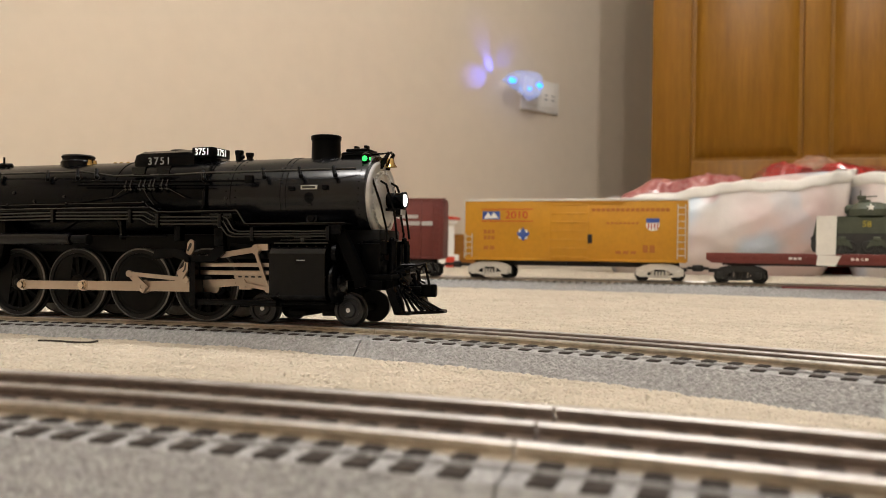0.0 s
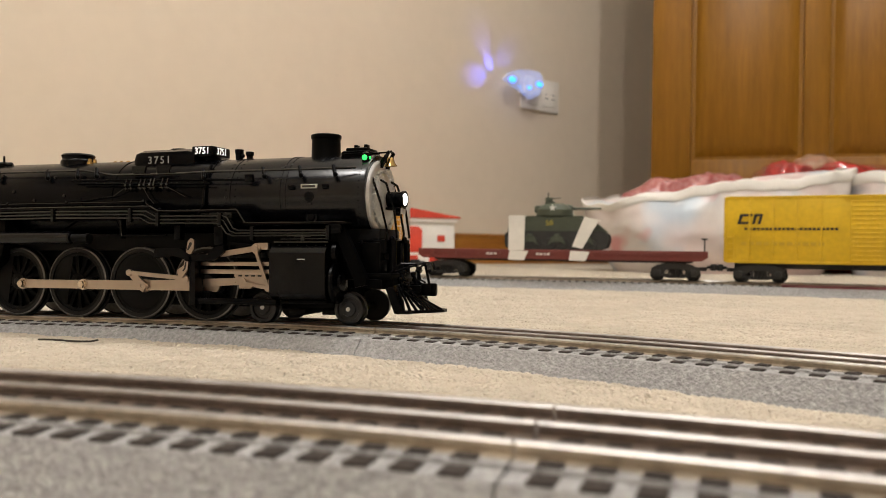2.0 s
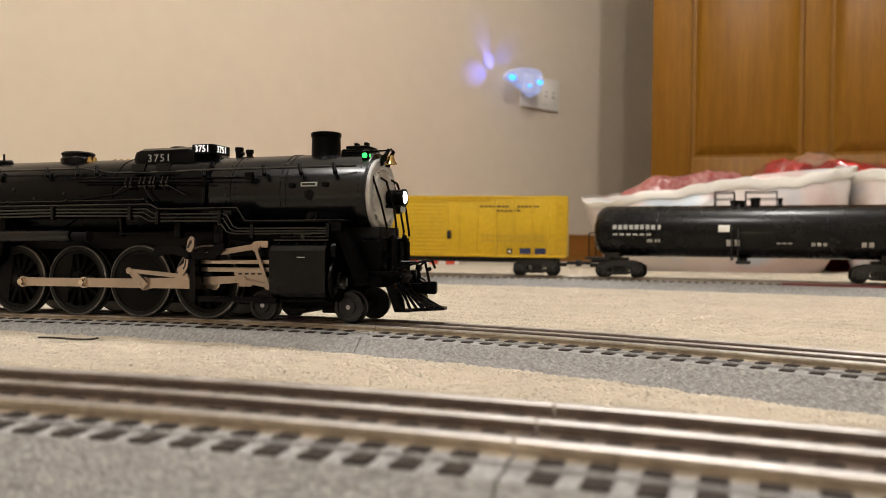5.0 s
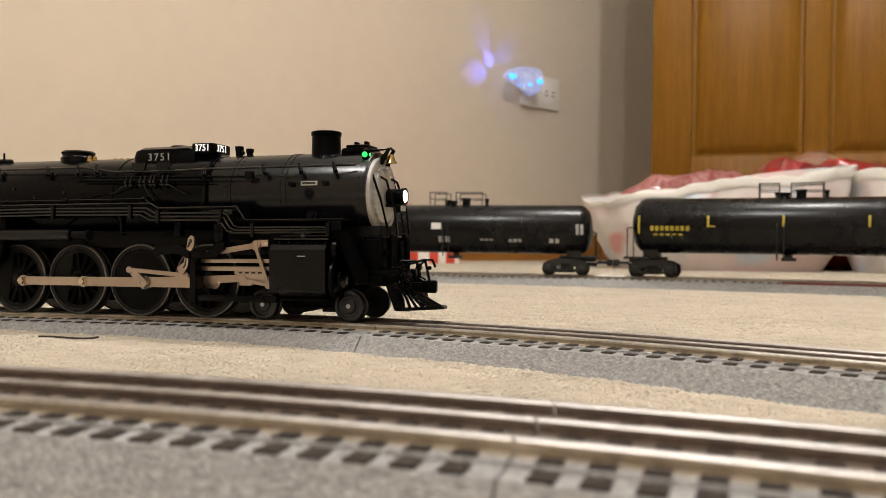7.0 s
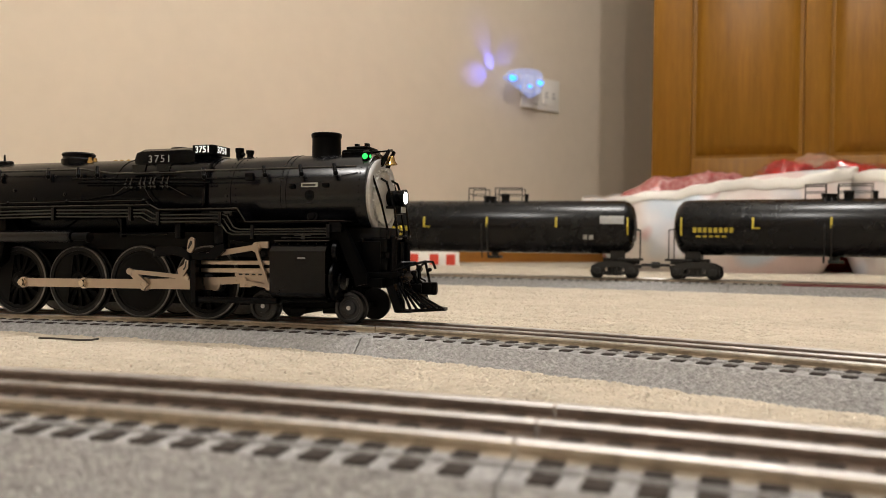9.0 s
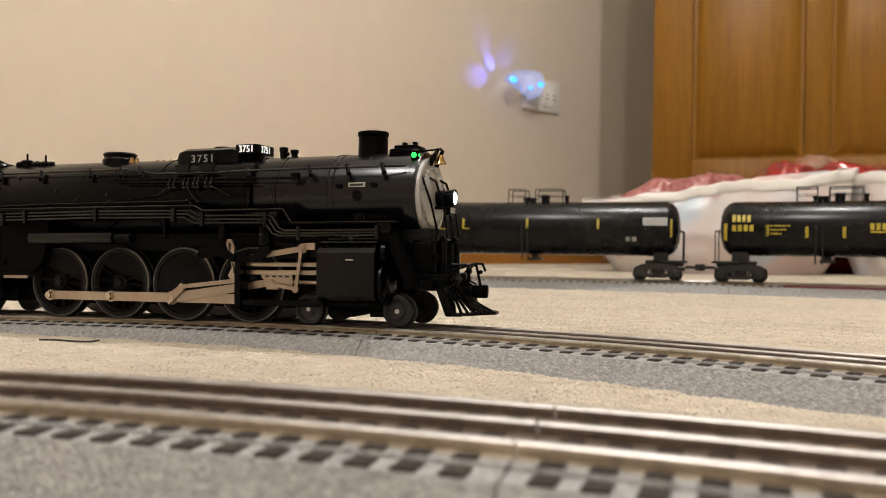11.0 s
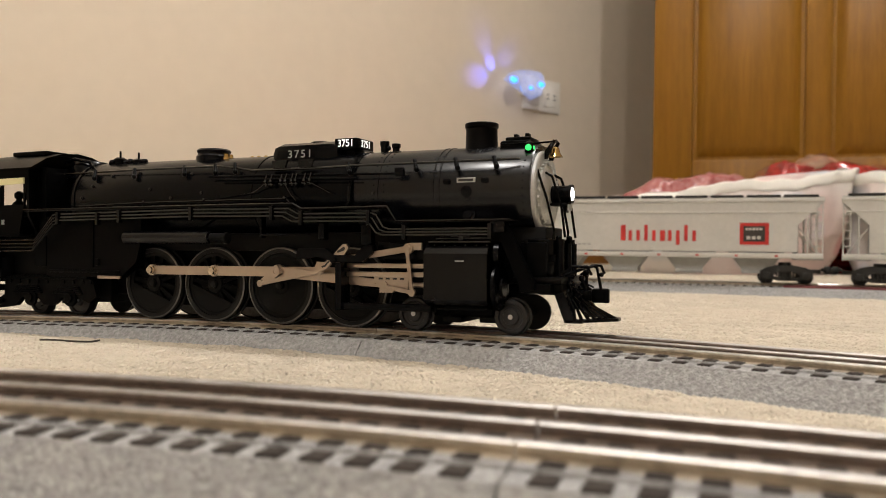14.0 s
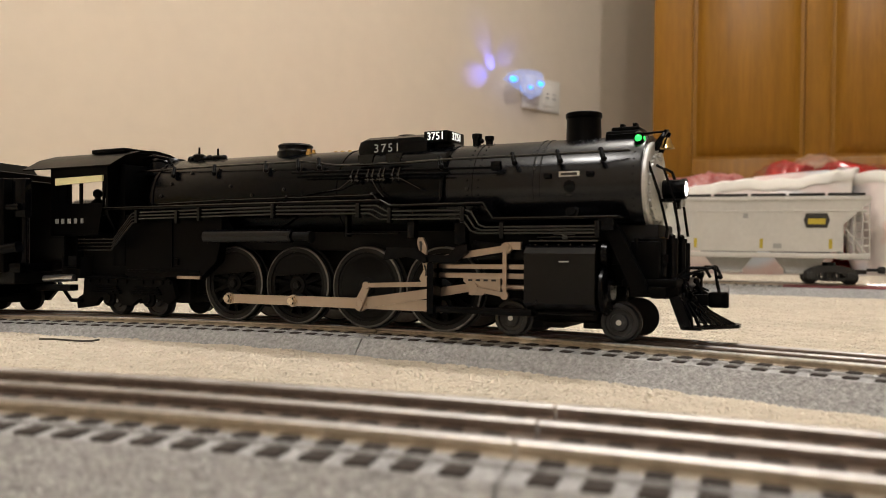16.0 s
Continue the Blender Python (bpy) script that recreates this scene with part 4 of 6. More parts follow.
    for side in (-1, 1):
        part("deck_brace", Shape().slab([(127.2, 53.4), (133.5, 54.2), (137.3, 48.7), (148.6, 25.4), (148.6, 22), (142, 20.6), (141.2, 25), (131.4, 47)], *sorted((side * 27, side * 31))).slab([(140, 20.4), (156, 20.4), (156, 24.6), (147, 25)], *sorted((side * 20, side * 28))), B2, L)
        pump = part("air_pump", Shape().lathe((147.5, side * 12, 27), (0, 0, 1), [(0, 6), (2, 6.4), (8, 6.4), (8.6, 4), (11, 4), (11.6, 6.2), (18.6, 6.2), (19.4, 4.6), (20.4, 0)], 22).box(140, 148, *sorted((side * 5, side * 20)), 42, 44, 0.3).box(141, 143, *sorted((side * 17, side * 22)), 30, 46, 0.3), M["black"], L)
        part("pump_top", Shape().ball((143, side * 8, 49), 1.6, 10).ball((147, side * 8, 48), 1.4, 10).ball((155, side * 10, 46.6), 1.5, 10).rod((155.5, side * 10, 26), (155.5, side * 10, 46), 2.2).rod((158.5, side * 5, 26), (158.5, side * 5, 44), 1.5), M["black"], pump)
        part("grab_iron", Shape().tube([(158, side * 21, 28), (164, side * 21, 33), (170, side * 15, 33), (172, side * 14, 29)], 0.7), M["black"], L)
        part("side_panel", Shape().box(139, 152, *sorted((side * 19, side * 22)), 27.5, 44.5, 0.8), B2, L)
        part("footboard", Shape().slab([(156.6, 20), (161, 21.4), (166, 8), (161.5, 6.8)], *sorted((side * 20, side * 24))).box(162, 170, *sorted((side * 15, side * 24)), 6.6, 8.2, 0.4), M["black"], L)
    pilot = part("pilot", Shape().slab([(162, -24), (165, -24), (182.5, -3), (182.5, 3), (165, 24), (162, 24), (178, 0)], 6.6, 8.2, "z").box(157, 161, -21, 21, 18, 22, 0.5), M["black"], L, "black slatted cowcatcher")
    for i in range(13):
        y = -21 + 3.5 * i
        x1 = 181 - 16 * (abs(y) / 22.0)
        part("slat", Shape().tube([(160.5, y * 0.86, 21), (164.5 + (x1 - 165) * 0.35, y * 0.95, 13), (x1, y, 7.4)], 0.85, 5), M["black"], pilot)
    cp = part("front_coupler", Shape().box(160, 170, -2.4, 2.4, 16, 21, 0.6).box(169, 177, -3.6, 4.0, 15.2, 22.2, 1.4).box(175, 178, -3.8, -1.0, 15.2, 22.2, 0.8), B2, L)
    part("lift_bar", Shape().tube([(160, -18, 29), (167, -15, 31.5), (172.5, -6, 33.5), (173, -3, 27), (174, -3, 22)], 0.75).ball((174.5, -4, 29), 1.2, 8).ball((172.5, -7, 33), 1.2, 8), M["black"], cp)
    # hoses and small gear over the pilot
    rnd = random.Random(4)
    for i in range(16):
        s = Shape()
        x, y, z = 159.5 + rnd.random() * 5, -17 + rnd.random() * 34, 21 + rnd.random() * 9
        s.tube([(x, y, z), (x + rnd.random() * 4, y + rnd.random() * 5 - 2.5, z - 2 - rnd.random() * 5), (x + 2 + rnd.random() * 4, y + rnd.random() * 4 - 2, z - 3 - rnd.random() * 8)], 0.5 + rnd.random() * 0.5, 5)
        s.ball((x, y, z), 1.0 + rnd.random(), 6)
        part("air_hose", s, M["black"], L)
    # cab
    cab(L)
    for o in L.children:
        kind = o.name.split(".")[0]
        if kind in {"handrail", "sand_pipe", "delivery_pipe", "bracket", "round_plate"}:
            for q in (o, *o.children):
                seat(q)
    return L


def cab(L):
    B2 = M["matt"]
    y = 33.5
    pts = [(-228, 50), (-184.5, 50), (-176.5, 87), (-176.5, 91), (-181, 91), (-181, 68.4), (-221, 68.4), (-221, 84), (-181, 84), (-181, 91), (-228, 91)]
    c = part("cab", Shape().box(-228, -184, -y, y, 48.5, 50.4, 0.3), B2, L, "black cab with open windows and cream blinds")
    part("side_wall", Shape().slab(pts, -y, -y + 1.4), B2, c)
    part("side_wall", Shape().slab(pts, y - 1.4, y), B2, c)
    part("rear_apron", Shape().box(-228, -226, -y, y, 50, 68, 0.2), B2, c)
    part("boiler_backhead", Shape().box(-180, -170, -26, 26, 30, 92, 0.3), B2, c)
    top = [(-y - 2.2, 90.4), (-y - 2.4, 91.2), (-24, 98.2), (-12, 102), (0, 103.2), (12, 102), (24, 98.2), (y + 2.4, 91.2), (y + 2.2, 90.4), (24, 97), (12, 100.6), (0, 101.8), (-12, 100.6), (-24, 97)]
    part("cab_roof", Shape().slab(top, -252, -172, "x"), B2, c)
    part("roof_hatch", Shape().box(-212, -182, -16, 2, 101.4, 104.2, 0.6), B2, c)
    ring = [(-26, 50), (-33, 62), (-33.5, 90), (-24, 97.8), (-12, 101.4), (0, 102.6), (12, 101.4), (24, 97.8), (33.5, 90), (33, 62), (26, 50)]
    part("cab_front", Shape().slab(ring, -178.5, -176.5, "x"), B2, c)
    part("front_turret", Shape().lathe((-160, 0, 86), (0, 0, 1), [(0, 14), (8, 12.5), (11, 10), (12, 0)], 24).tube([(-170, -12, 96), (-160, -13, 98), (-150, -11, 96), (-148, -10, 92)], 1.0), M["black"], c)
    for side in (-1, 1):
        part("blind", Shape().slab([(-222, 80.2), (-179.6, 81.6), (-179.6, 85.2), (-222, 84.6)], *sorted((side * (y + 0.2), side * (y + 1.4)))), M["cream"], c, "cream window blind")
        w = part("window_frame", Shape().box(-201.8, -199.4, *sorted((side * (y - 1.3), side * (y - 0.3))), 68, 84).box(-212, -209.6, *sorted((side * (y - 1.3), side * (y - 0.3))), 68, 84).box(-221, -213, *sorted((side * (y - 1.3), side * (y - 0.3))), 68, 84), B2, c)
        marks("name_bars", [(-223.2, -219.8, 56.2, 59.2, 2), (-217.6, -214.6, 56.2, 59.2, 2), (-211.8, -208.6, 56.2, 59.2, 2), (-205.8, -203.0, 56.2, 59.2, 2), (-199.8, -197.2, 56.2, 59.2, 2)], side * (y + 0.1), M["hopper_dark"], c)
        part("cab_steps", Shape().box(-216, -206, *sorted((side * 26, side * 33)), 28, 29.4, 0.3).box(-217, -216, *sorted((side * 27, side * 32)), 28, 50).box(-206, -205, *sorted((side * 27, side * 32)), 28, 50), B2, c)
    part("driver_figure", Shape().lathe((-206, -16, 62), (0, 0, 1), [(0, 5), (6, 5.4), (9, 3.6), (10.5, 1.8), (11.5, 1.8), (12.4, 2.8), (15, 2.9), (16.4, 1.6), (16.8, 0)], 14), M["dark"], c)
    part("under_cab", Shape().box(-226, -170, -20, 20, 24, 49, 1.0).box(-222, -205, -30, 30, 22, 36, 0.6), M["dark"], c)


def tender():
    T = thing("tender", "black model tender coupled behind the locomotive", "tender")
    B2 = M["matt"]
    part("tank_body", Shape().box(-270, -14, -33, 33, 26, 90, 1.6).box(-14, 0, -30, 30, 26, 84, 1.0).slab([(-250, 90), (-24, 90), (-30, 97), (-244, 97)], -26, 26), B2, T)
    part("top_rail", Shape().tube([(-260, -31, 91), (-260, -31, 94), (-20, -31, 94), (-20, -31, 91)], 0.6), M["black"], T)
    part("front_gear", Shape().rod((4, -18, 30), (4, -18, 82), 3.2).rod((8, -22, 34), (8, -22, 70), 2.0).box(0, 10, -28, 28, 26, 32, 0.6).box(2, 12, -26, -20, 60, 84, 0.8).rod((3, -30, 66), (12, -30, 66), 2.2).rod((0, -31, 40), (12, -31, 42), 3.5), M["black"], T)
    part("tender_frame", Shape().box(-272, 6, -28, 28, 19, 27, 0.6), M["dark"], T)
    for x in (-50, -215):
        tr = part("truck_frame", Shape().slab([(x - 40, 12), (x - 34, 6), (x + 34, 6), (x + 40, 12), (x + 38, 22), (x + 14, 24), (x - 14, 24), (x - 38, 22)], -28, -25).slab([(x - 40, 12), (x - 34, 6), (x + 34, 6), (x + 40, 12), (x + 38, 22), (x + 14, 24), (x - 14, 24), (x - 38, 22)], 25, 28).box(x - 6, x + 6, -29.5, 29.5, 8, 16, 0.8), B2, T)
        for dx in (-26, 0, 26):
            part("axle", Shape().lathe((x + dx, -22, 8.6), (0, 1, 0), [(0, 8.6), (4, 9.3), (4.4, 3), (39.6, 3), (40, 9.3), (44, 8.6)], 24), M["dark"], tr)
    part("drawbar", Shape().box(0, 26, -4, 4, 14, 18, 0.5), M["dark"], T)
    part("coupling_pin", Shape().rod((12, -10, 22), (34, -10, 23), 2.0).rod((18, 10, 24), (34, 10, 24), 2.2), M["steel"], T)
    return T


LOCO = locomotive()
TENDER = tender()


# ---- the goods train on the far track (mm; x along the train, near side -y) ----
def truck_set(parent, x, mat, wheel=8.6, wb=23):
    """A four-wheeled truck: two side frames, bolster, two axles."""
    for side in (-1, 1):
        y0, y1 = sorted((side * 24, side * 27.5))
        f = Shape().slab([(x - wb - 8, 7), (x - wb - 8, 16), (x - wb, 20.5), (x - 12, 23), (x + 12, 23), (x + wb, 20.5), (x + wb + 8, 16), (x + wb + 8, 7), (x + wb - 5, 8.5), (x + 9, 15.5), (x - 9, 15.5), (x - wb + 5, 8.5)], y0, y1)
        f.slab([(x - wb + 2, 9.8), (x - wb + 2, 6.4), (x - 9, 3.6), (x + 9, 3.6), (x + wb - 2, 6.4), (x + wb - 2, 9.8), (x + 7, 6.6), (x - 7, 6.6)], y0, y1)
        for dx in (-8.5, 8.5):
            f.box(x + dx - 1.2, x + dx + 1.2, y0, y1, 4.5, 16)
        for dx in (-4, 0, 4):
            f.rod((x + dx, side * 28, 6), (x + dx, side * 28, 13), 1.5, 8)
        for dx in (-wb, wb):
            f.box(x + dx - 4, x + dx + 4, *sorted((side * 27, side * 30)), 5.5, 14.5, 0.8)
        part("truck_frame", f, mat, parent)
    part("bolster", Shape().box(x - 7, x + 7, -24, 24, 8, 20, 0.8).rod((x, 0, 18), (x, 0, 27), 8), M["truck"], parent)
    for dx in (-wb, wb):
        part("wheel_axle", Shape().lathe((x + dx, -20.5, wheel), (0, 1, 0), [(0, 3), (0.4, wheel - 0.3), (3.4, wheel), (3.6, wheel + 1), (4.8, wheel + 1), (5, 2), (36, 2), (36.2, wheel + 1), (37.4, wheel + 1), (37.6, wheel), (40.6, wheel - 0.3), (41, 3)], 28), M["tyre"], parent)


def coupler(parent, x, d):
    part("coupler", Shape().box(*sorted((x, x + d * 14)), -2.5, 2.5, 16, 20, 0.5).box(*sorted((x + d * 13, x + d * 21)), -5, 5, 13.5, 22.5, 1.6).box(*sorted((x - d * 30, x)), -4, 4, 13, 18, 0.6), M["truck"], parent)


def ladder(parent, x, y, z0, z1, w, n, mat):
    s = Shape().rod((x, y, z0), (x, y, z1), 0.7, 6).rod((x + w, y, z0), (x + w, y, z1), 0.7, 6)
    for i in range(n):
        z = z0 + (z1 - z0) * (i + 0.5) / n
        s.rod((x, y, z), (x + w, y, z), 0.6, 6)
    part("ladder", s, mat, parent)


def boxcar(label, half, top, paint, roof, truck, tx, ribs, door, corrugated=False):
    c = thing("boxcar", label, "boxcar", "cars of the goods train")
    h, y = half, 30.5
    part("body", Shape().box(-h, h, -y, y, 26, top - 2.5, 0.8).box(-h + 2, h - 2, -y - 0.8, y + 0.8, 25, 28.4, 0.4), M[paint], c)
    part("roof", Shape().slab([(-y - 1, top - 3), (-y - 1, top - 1.4), (-12, top), (12, top), (y + 1, top - 1.4), (y + 1, top - 3)], -h - 1, h + 1, "x").box(-h, h, -6, 6, top, top + 1.6, 0.2), M[roof], c)
    for side in (-1, 1):
        yy = side * (y + 0.3)
        for x in ribs:
            part("side_rib", Shape().box(x - 1.1, x + 1.1, *sorted((side * y, side * (y + 1.7))), 27, top - 4, 0.3), M[paint], c)
        x0, x1 = door
        dd = part("sliding_door", Shape().box(x0, x1, *sorted((side * y, side * (y + 1.6))), 28, top - 5, 0.4), M[paint], c)
        n = 14 if corrugated else 7
        for i in range(n):
            z = 31 + (top - 39) * i / (n - 1)
            rib = Shape().box(x0 + 2, x1 - 2, *sorted((side * (y + 1.4), side * (y + 2.4))), z - 1.2, z + 0.7, 0.35)
            part("door_rib", rib, M[paint], dd)
        for z0, z1 in ((top - 6, top - 4.4), (26.5, 28.2)):
            part("door_track", Shape().box(x0 - 6, x1 + (x1 - x0) * 0.9, *sorted((side * y, side * (y + 2.2))), z0, z1), M[paint], c)
        part("door_lock", Shape().box(x1 - 1, x1 + 5, *sorted((side * (y + 1.2), side * (y + 2.0))), 50, 62, 0.3), M["truck"], dd)
        ladder(c, h - 13, side * (y + 1.6), 30, top - 8, 10, 8, M[roof] if roof != "boxred" else M["boxred"])
        ladder(c, -h + 2, side * (y + 1.6), 30, 62, 9, 4, M[roof] if roof != "boxred" else M["boxred"])
    part("end_panel", Shape().box(h, h + 1.2, -y, y, 27, top - 4, 0.4).box(-h - 1.2, -h, -y, y, 27, top - 4, 0.4), M[roof] if roof == "silverpaint" else M[paint], c)
    part("underframe", Shape().box(-h + 10, h - 10, -8, 8, 18, 26).box(-40, -10, -20, -6, 20, 25, 1).rod((10, -10, 22), (34, -10, 22), 3), M["truck"], c)
    for x in (-tx, tx):
        truck_set(c, x, M[truck])
    coupler(c, h, 1), coupler(c, -h, -1)
    return c, y


def red_boxcar():
    c, y = boxcar("mineral red model boxcar with pale lettering", 151, 112, "boxred", "boxred", "truck", 115, [-120, -90, -60, 60, 90, 120], (-28, 28))
    marks("pale_marks", [(78, 116, 83, 88), (92, 138, 73, 79), (-130, -70, 84, 90, 6)], -y - 0.5, M["grey_mark"], c)
    return c


def armour_boxcar():
    c, y = boxcar("orange-yellow model boxcar with silver roof and trucks", 151.5, 110.5, "armour", "silverpaint", "silverpaint", 116, [], (-30, 22))
    p = -y - 0.25
    part("blue_emblem", Shape().box(-126, -101, p - 0.2, p + 0.2, 82, 93.5), M["blue"], c)
    part("emblem_figure", Shape().slab([(-124, 83), (-118, 92.5), (-114, 86), (-110, 92), (-103, 84)], p - 0.35, p), M["white"], c)
    lettering("year", "2010", 0.0145, M["red"], c, pose(-0.0775, (p - 0.2) / 1000, 0.0878) @ SIDE, 1.12)
    part("emblem_frame", Shape().box(-128, -54, p - 0.15, p, 95.6, 96.6).box(-128, -54, p - 0.15, p, 79, 80), M["red"], c)
    part("lily_emblem", Shape().slab([(-68, 52), (-64, 58), (-59, 61), (-60, 65), (-64, 63.5), (-65, 67), (-68, 71), (-71, 67), (-72, 63.5), (-76, 65), (-77, 61), (-72, 58)], p - 0.3, p), M["blue"], c)
    part("emblem_ground", Shape().box(-74, -62, p - 0.15, p, 55, 68, 0), M["white"], c)
    marks("road_marks", [(-124, -107, 62, 67.5, 3), (-124, -107, 54, 59, 3), (-124, -106, 40, 45, 2), (58, 88, 36, 40, 3), (94, 112, 38, 48, 2)], p, M["brown_mark"], c)
    marks("slogan_marks", [(26, 130, 93, 97.5, 16), (46, 90, 76, 78.6, 8)], p, M["brown_mark"], c)
    part("shield", Shape().slab([(98, 84), (115, 84), (115, 74), (113, 69), (106.5, 67), (100, 69), (98, 74)], p - 0.2, p), M["white"], c)
    part("shield_top", Shape().box(98, 115, p - 0.4, p, 78, 84), M["blue"], c)
    s = Shape()
    for i in range(4):
        s.box(100 + i * 4, 101.8 + i * 4, p - 0.4, p, 69.5, 77.5)
    part("shield_stripes", s, M["red"], c)
    return c


def yellow_boxcar():
    c, y = boxcar("bright yellow model boxcar with black lettering", 190, 110.8, "yellow", "yellow", "truck", 148, [-160, -132, -104, -76, 40, 66, 92, 118, 144, 166], (-44, 24), True)
    p = -y - 1.15
    part("angular_logo", Shape().slab([(-175, 75), (-161, 75), (-160, 78), (-170.5, 78), (-168, 85), (-157, 85), (-156, 88), (-171, 88)], p - 0.2, p).slab([(-157, 75), (-154, 75), (-151, 85), (-147.6, 85), (-150.4, 75), (-147, 75), (-143.5, 88), (-154, 88)], p - 0.2, p), M["black_mark"], c)
    marks("name_marks", [(-166, -56, 67.4, 70.4, 22)], p, M["black_mark"], c)
    marks("road_marks", [(-170, -70, 48, 52.5, 11), (72, 160, 53, 57, 14), (72, 160, 46, 50, 14)], p, M["faint"], c)
    marks("notice_marks", [(70, 112, 95, 97, 7), (122, 154, 95, 97, 6), (92, 128, 89, 91, 6)], p, M["black_mark"], c)
    part("data_plate", Shape().box(126, 141, p - 0.3, p, 30, 38), M["navy"], c)
    part("data_plate", Shape().box(147, 162, p - 0.3, p, 30, 38), M["navy"], c)
    part("data_plate", Shape().box(108, 115.5, p - 0.3, p, 30, 37), M["black_mark"], c)
    part("plate_mark", Shape().box(110, 113.5, p - 0.45, p, 32, 35), M["white"], c)
    return c


def flat_car():
    c = thing("flat_car", "brown model flat car carrying a tank", "flat car", "cars of the goods train")
    part("deck", Shape().box(-198, 198, -31, 31, 30, 39.3, 0.6).slab([(-198, 31), (198, 31), (190, 26), (-190, 26)], -31.6, 31.6), M["boxred"], c)
    part("underframe", Shape().box(-180, 180, -9, 9, 23, 30), M["truck"], c)
    part("brake_wheel", Shape().rod((194, -20, 39), (194, -20, 56), 0.9).lathe((190.5, -20, 55.4), (1, 0, 0), [(0, 0.8), (7, 0.8)], 8).box(189.5, 198.5, -24, -16, 54.6, 56.4, 0.4), M["truck"], c)
    for i in range(12):
        part("stake_pocket", Shape().box(-180 + i * 32, -174 + i * 32, -32.2, -31, 31, 37), M["boxred"], c)
    marks("pale_marks", [(-98, -82, 31.5, 34.5, 3), (-28, -8, 31.5, 34.5, 4), (30, 44, 31.5, 34, 3)], -31.8, M["tape"], c, 0.4)
    for x in (-157, 157):
        truck_set(c, x, M["truck"])
    coupler(c, 198, 1), coupler(c, -198, -1)
    return c


def army_tank():
    t = thing("army_tank", "olive green toy tank taped to the flat car", "toy tank")
    O = M["olive"]
    part("hull", Shape().slab([(-70, 62), (-66, 84), (-50, 86), (34, 86), (48, 80), (66, 66), (68, 58), (-70, 58)], -20, 20).slab([(-68, 64), (40, 64), (52, 70), (30, 84), (-62, 84)], -27, 27), O, t)
    part("turret", Shape().lathe((-6, 0, 84), (0, 0, 1), [(0, 22), (3, 26), (11, 25.5), (17, 20), (20, 12), (20.6, 0)], 24).box(-34, -14, -10, 10, 90, 101, 3).lathe((-12, -6, 103), (0, 0, 1), [(0, 7), (4, 6.6), (4.4, 0)], 14).rod((-16, 4, 101), (-16, 4, 120), 0.8).box(-20, -10, 1, 8, 108, 113, 0.6).rod((-14, 2, 111), (2, 2, 112), 0.8), O, t)
    part("gun", Shape().lathe((12, 0, 97), (1, 0, 0), [(0, 6), (6, 4.6), (8, 2.0), (44, 1.6), (47, 1.7), (47, 0)], 14), O, t)
    for side in (-1, 1):
        y0, y1 = sorted((side * 20.5, side * 29))
        tr = part("crawler_track", Shape().slab([(-70, 42), (-62, 39.4), (58, 39.4), (68, 43), (71, 52), (70, 61), (62, 65), (-66, 65), (-72, 60), (-72, 48)], y0, y1), M["tracks"], t)
        for x in (-37, 1, 39):
            part("bogie", Shape().slab([(x - 12, 46), (x - 7, 57), (x + 7, 57), (x + 12, 46), (x + 5, 50), (x - 5, 50)], *sorted((side * 28.6, side * 31))).box(x - 4, x + 4, *sorted((side * 28.6, side * 31.4)), 55, 61, 0.8), O, tr)
        for x in (-46, -28, -8, 10, 30, 48):
            part("road_wheel", Shape().lathe((x, side * 29, 48), (0, side, 0), [(0, 8), (1.4, 7.6), (1.4, 5.6), (0.6, 5.2), (0.6, 2), (1.6, 1.6), (1.6, 0)], 18), M["tracks"], tr)
        part("star", Shape().slab([((5 if i % 2 == 0 else 2) * math.sin(math.pi * i / 5) - 6, 97 + (5 if i % 2 == 0 else 2) * math.cos(math.pi * i / 5)) for i in range(10)], *sorted((side * 24.4, side * 26.2))), M["white"], t)
    lettering("hull_number", "58", 0.0105, M["ymark"], t, pose(-0.010, -0.0272, 0.076) @ SIDE)
    part("small_star", Shape().slab([(33, 73), (38, 73), (35.5, 78)], -27.4, -27), M["white"], t)
    for pts in ([(-66, 38), (-44, 38), (-43, 86), (-66, 86)], [(22, 44), (36, 41), (58, 80), (38, 84)]):
        part("tape_strip", Shape().slab(pts, -31.5, -30.6).slab([(pts[2][0], pts[2][1] - 1), (pts[3][0], pts[3][1] - 1), (pts[3][0], pts[3][1] + 0.4), (pts[2][0], pts[2][1] + 0.4)], -31, -8), M["tape"], t, "strip of white tape")
    for x in (-66, 18):
        part("tape_strip", Shape().slab([(x, 25), (x + 22, 24), (x + 28, 37), (x + 2, 38)], -33.2, -32.4), M["tape"], t, "strip of white tape")
    return t


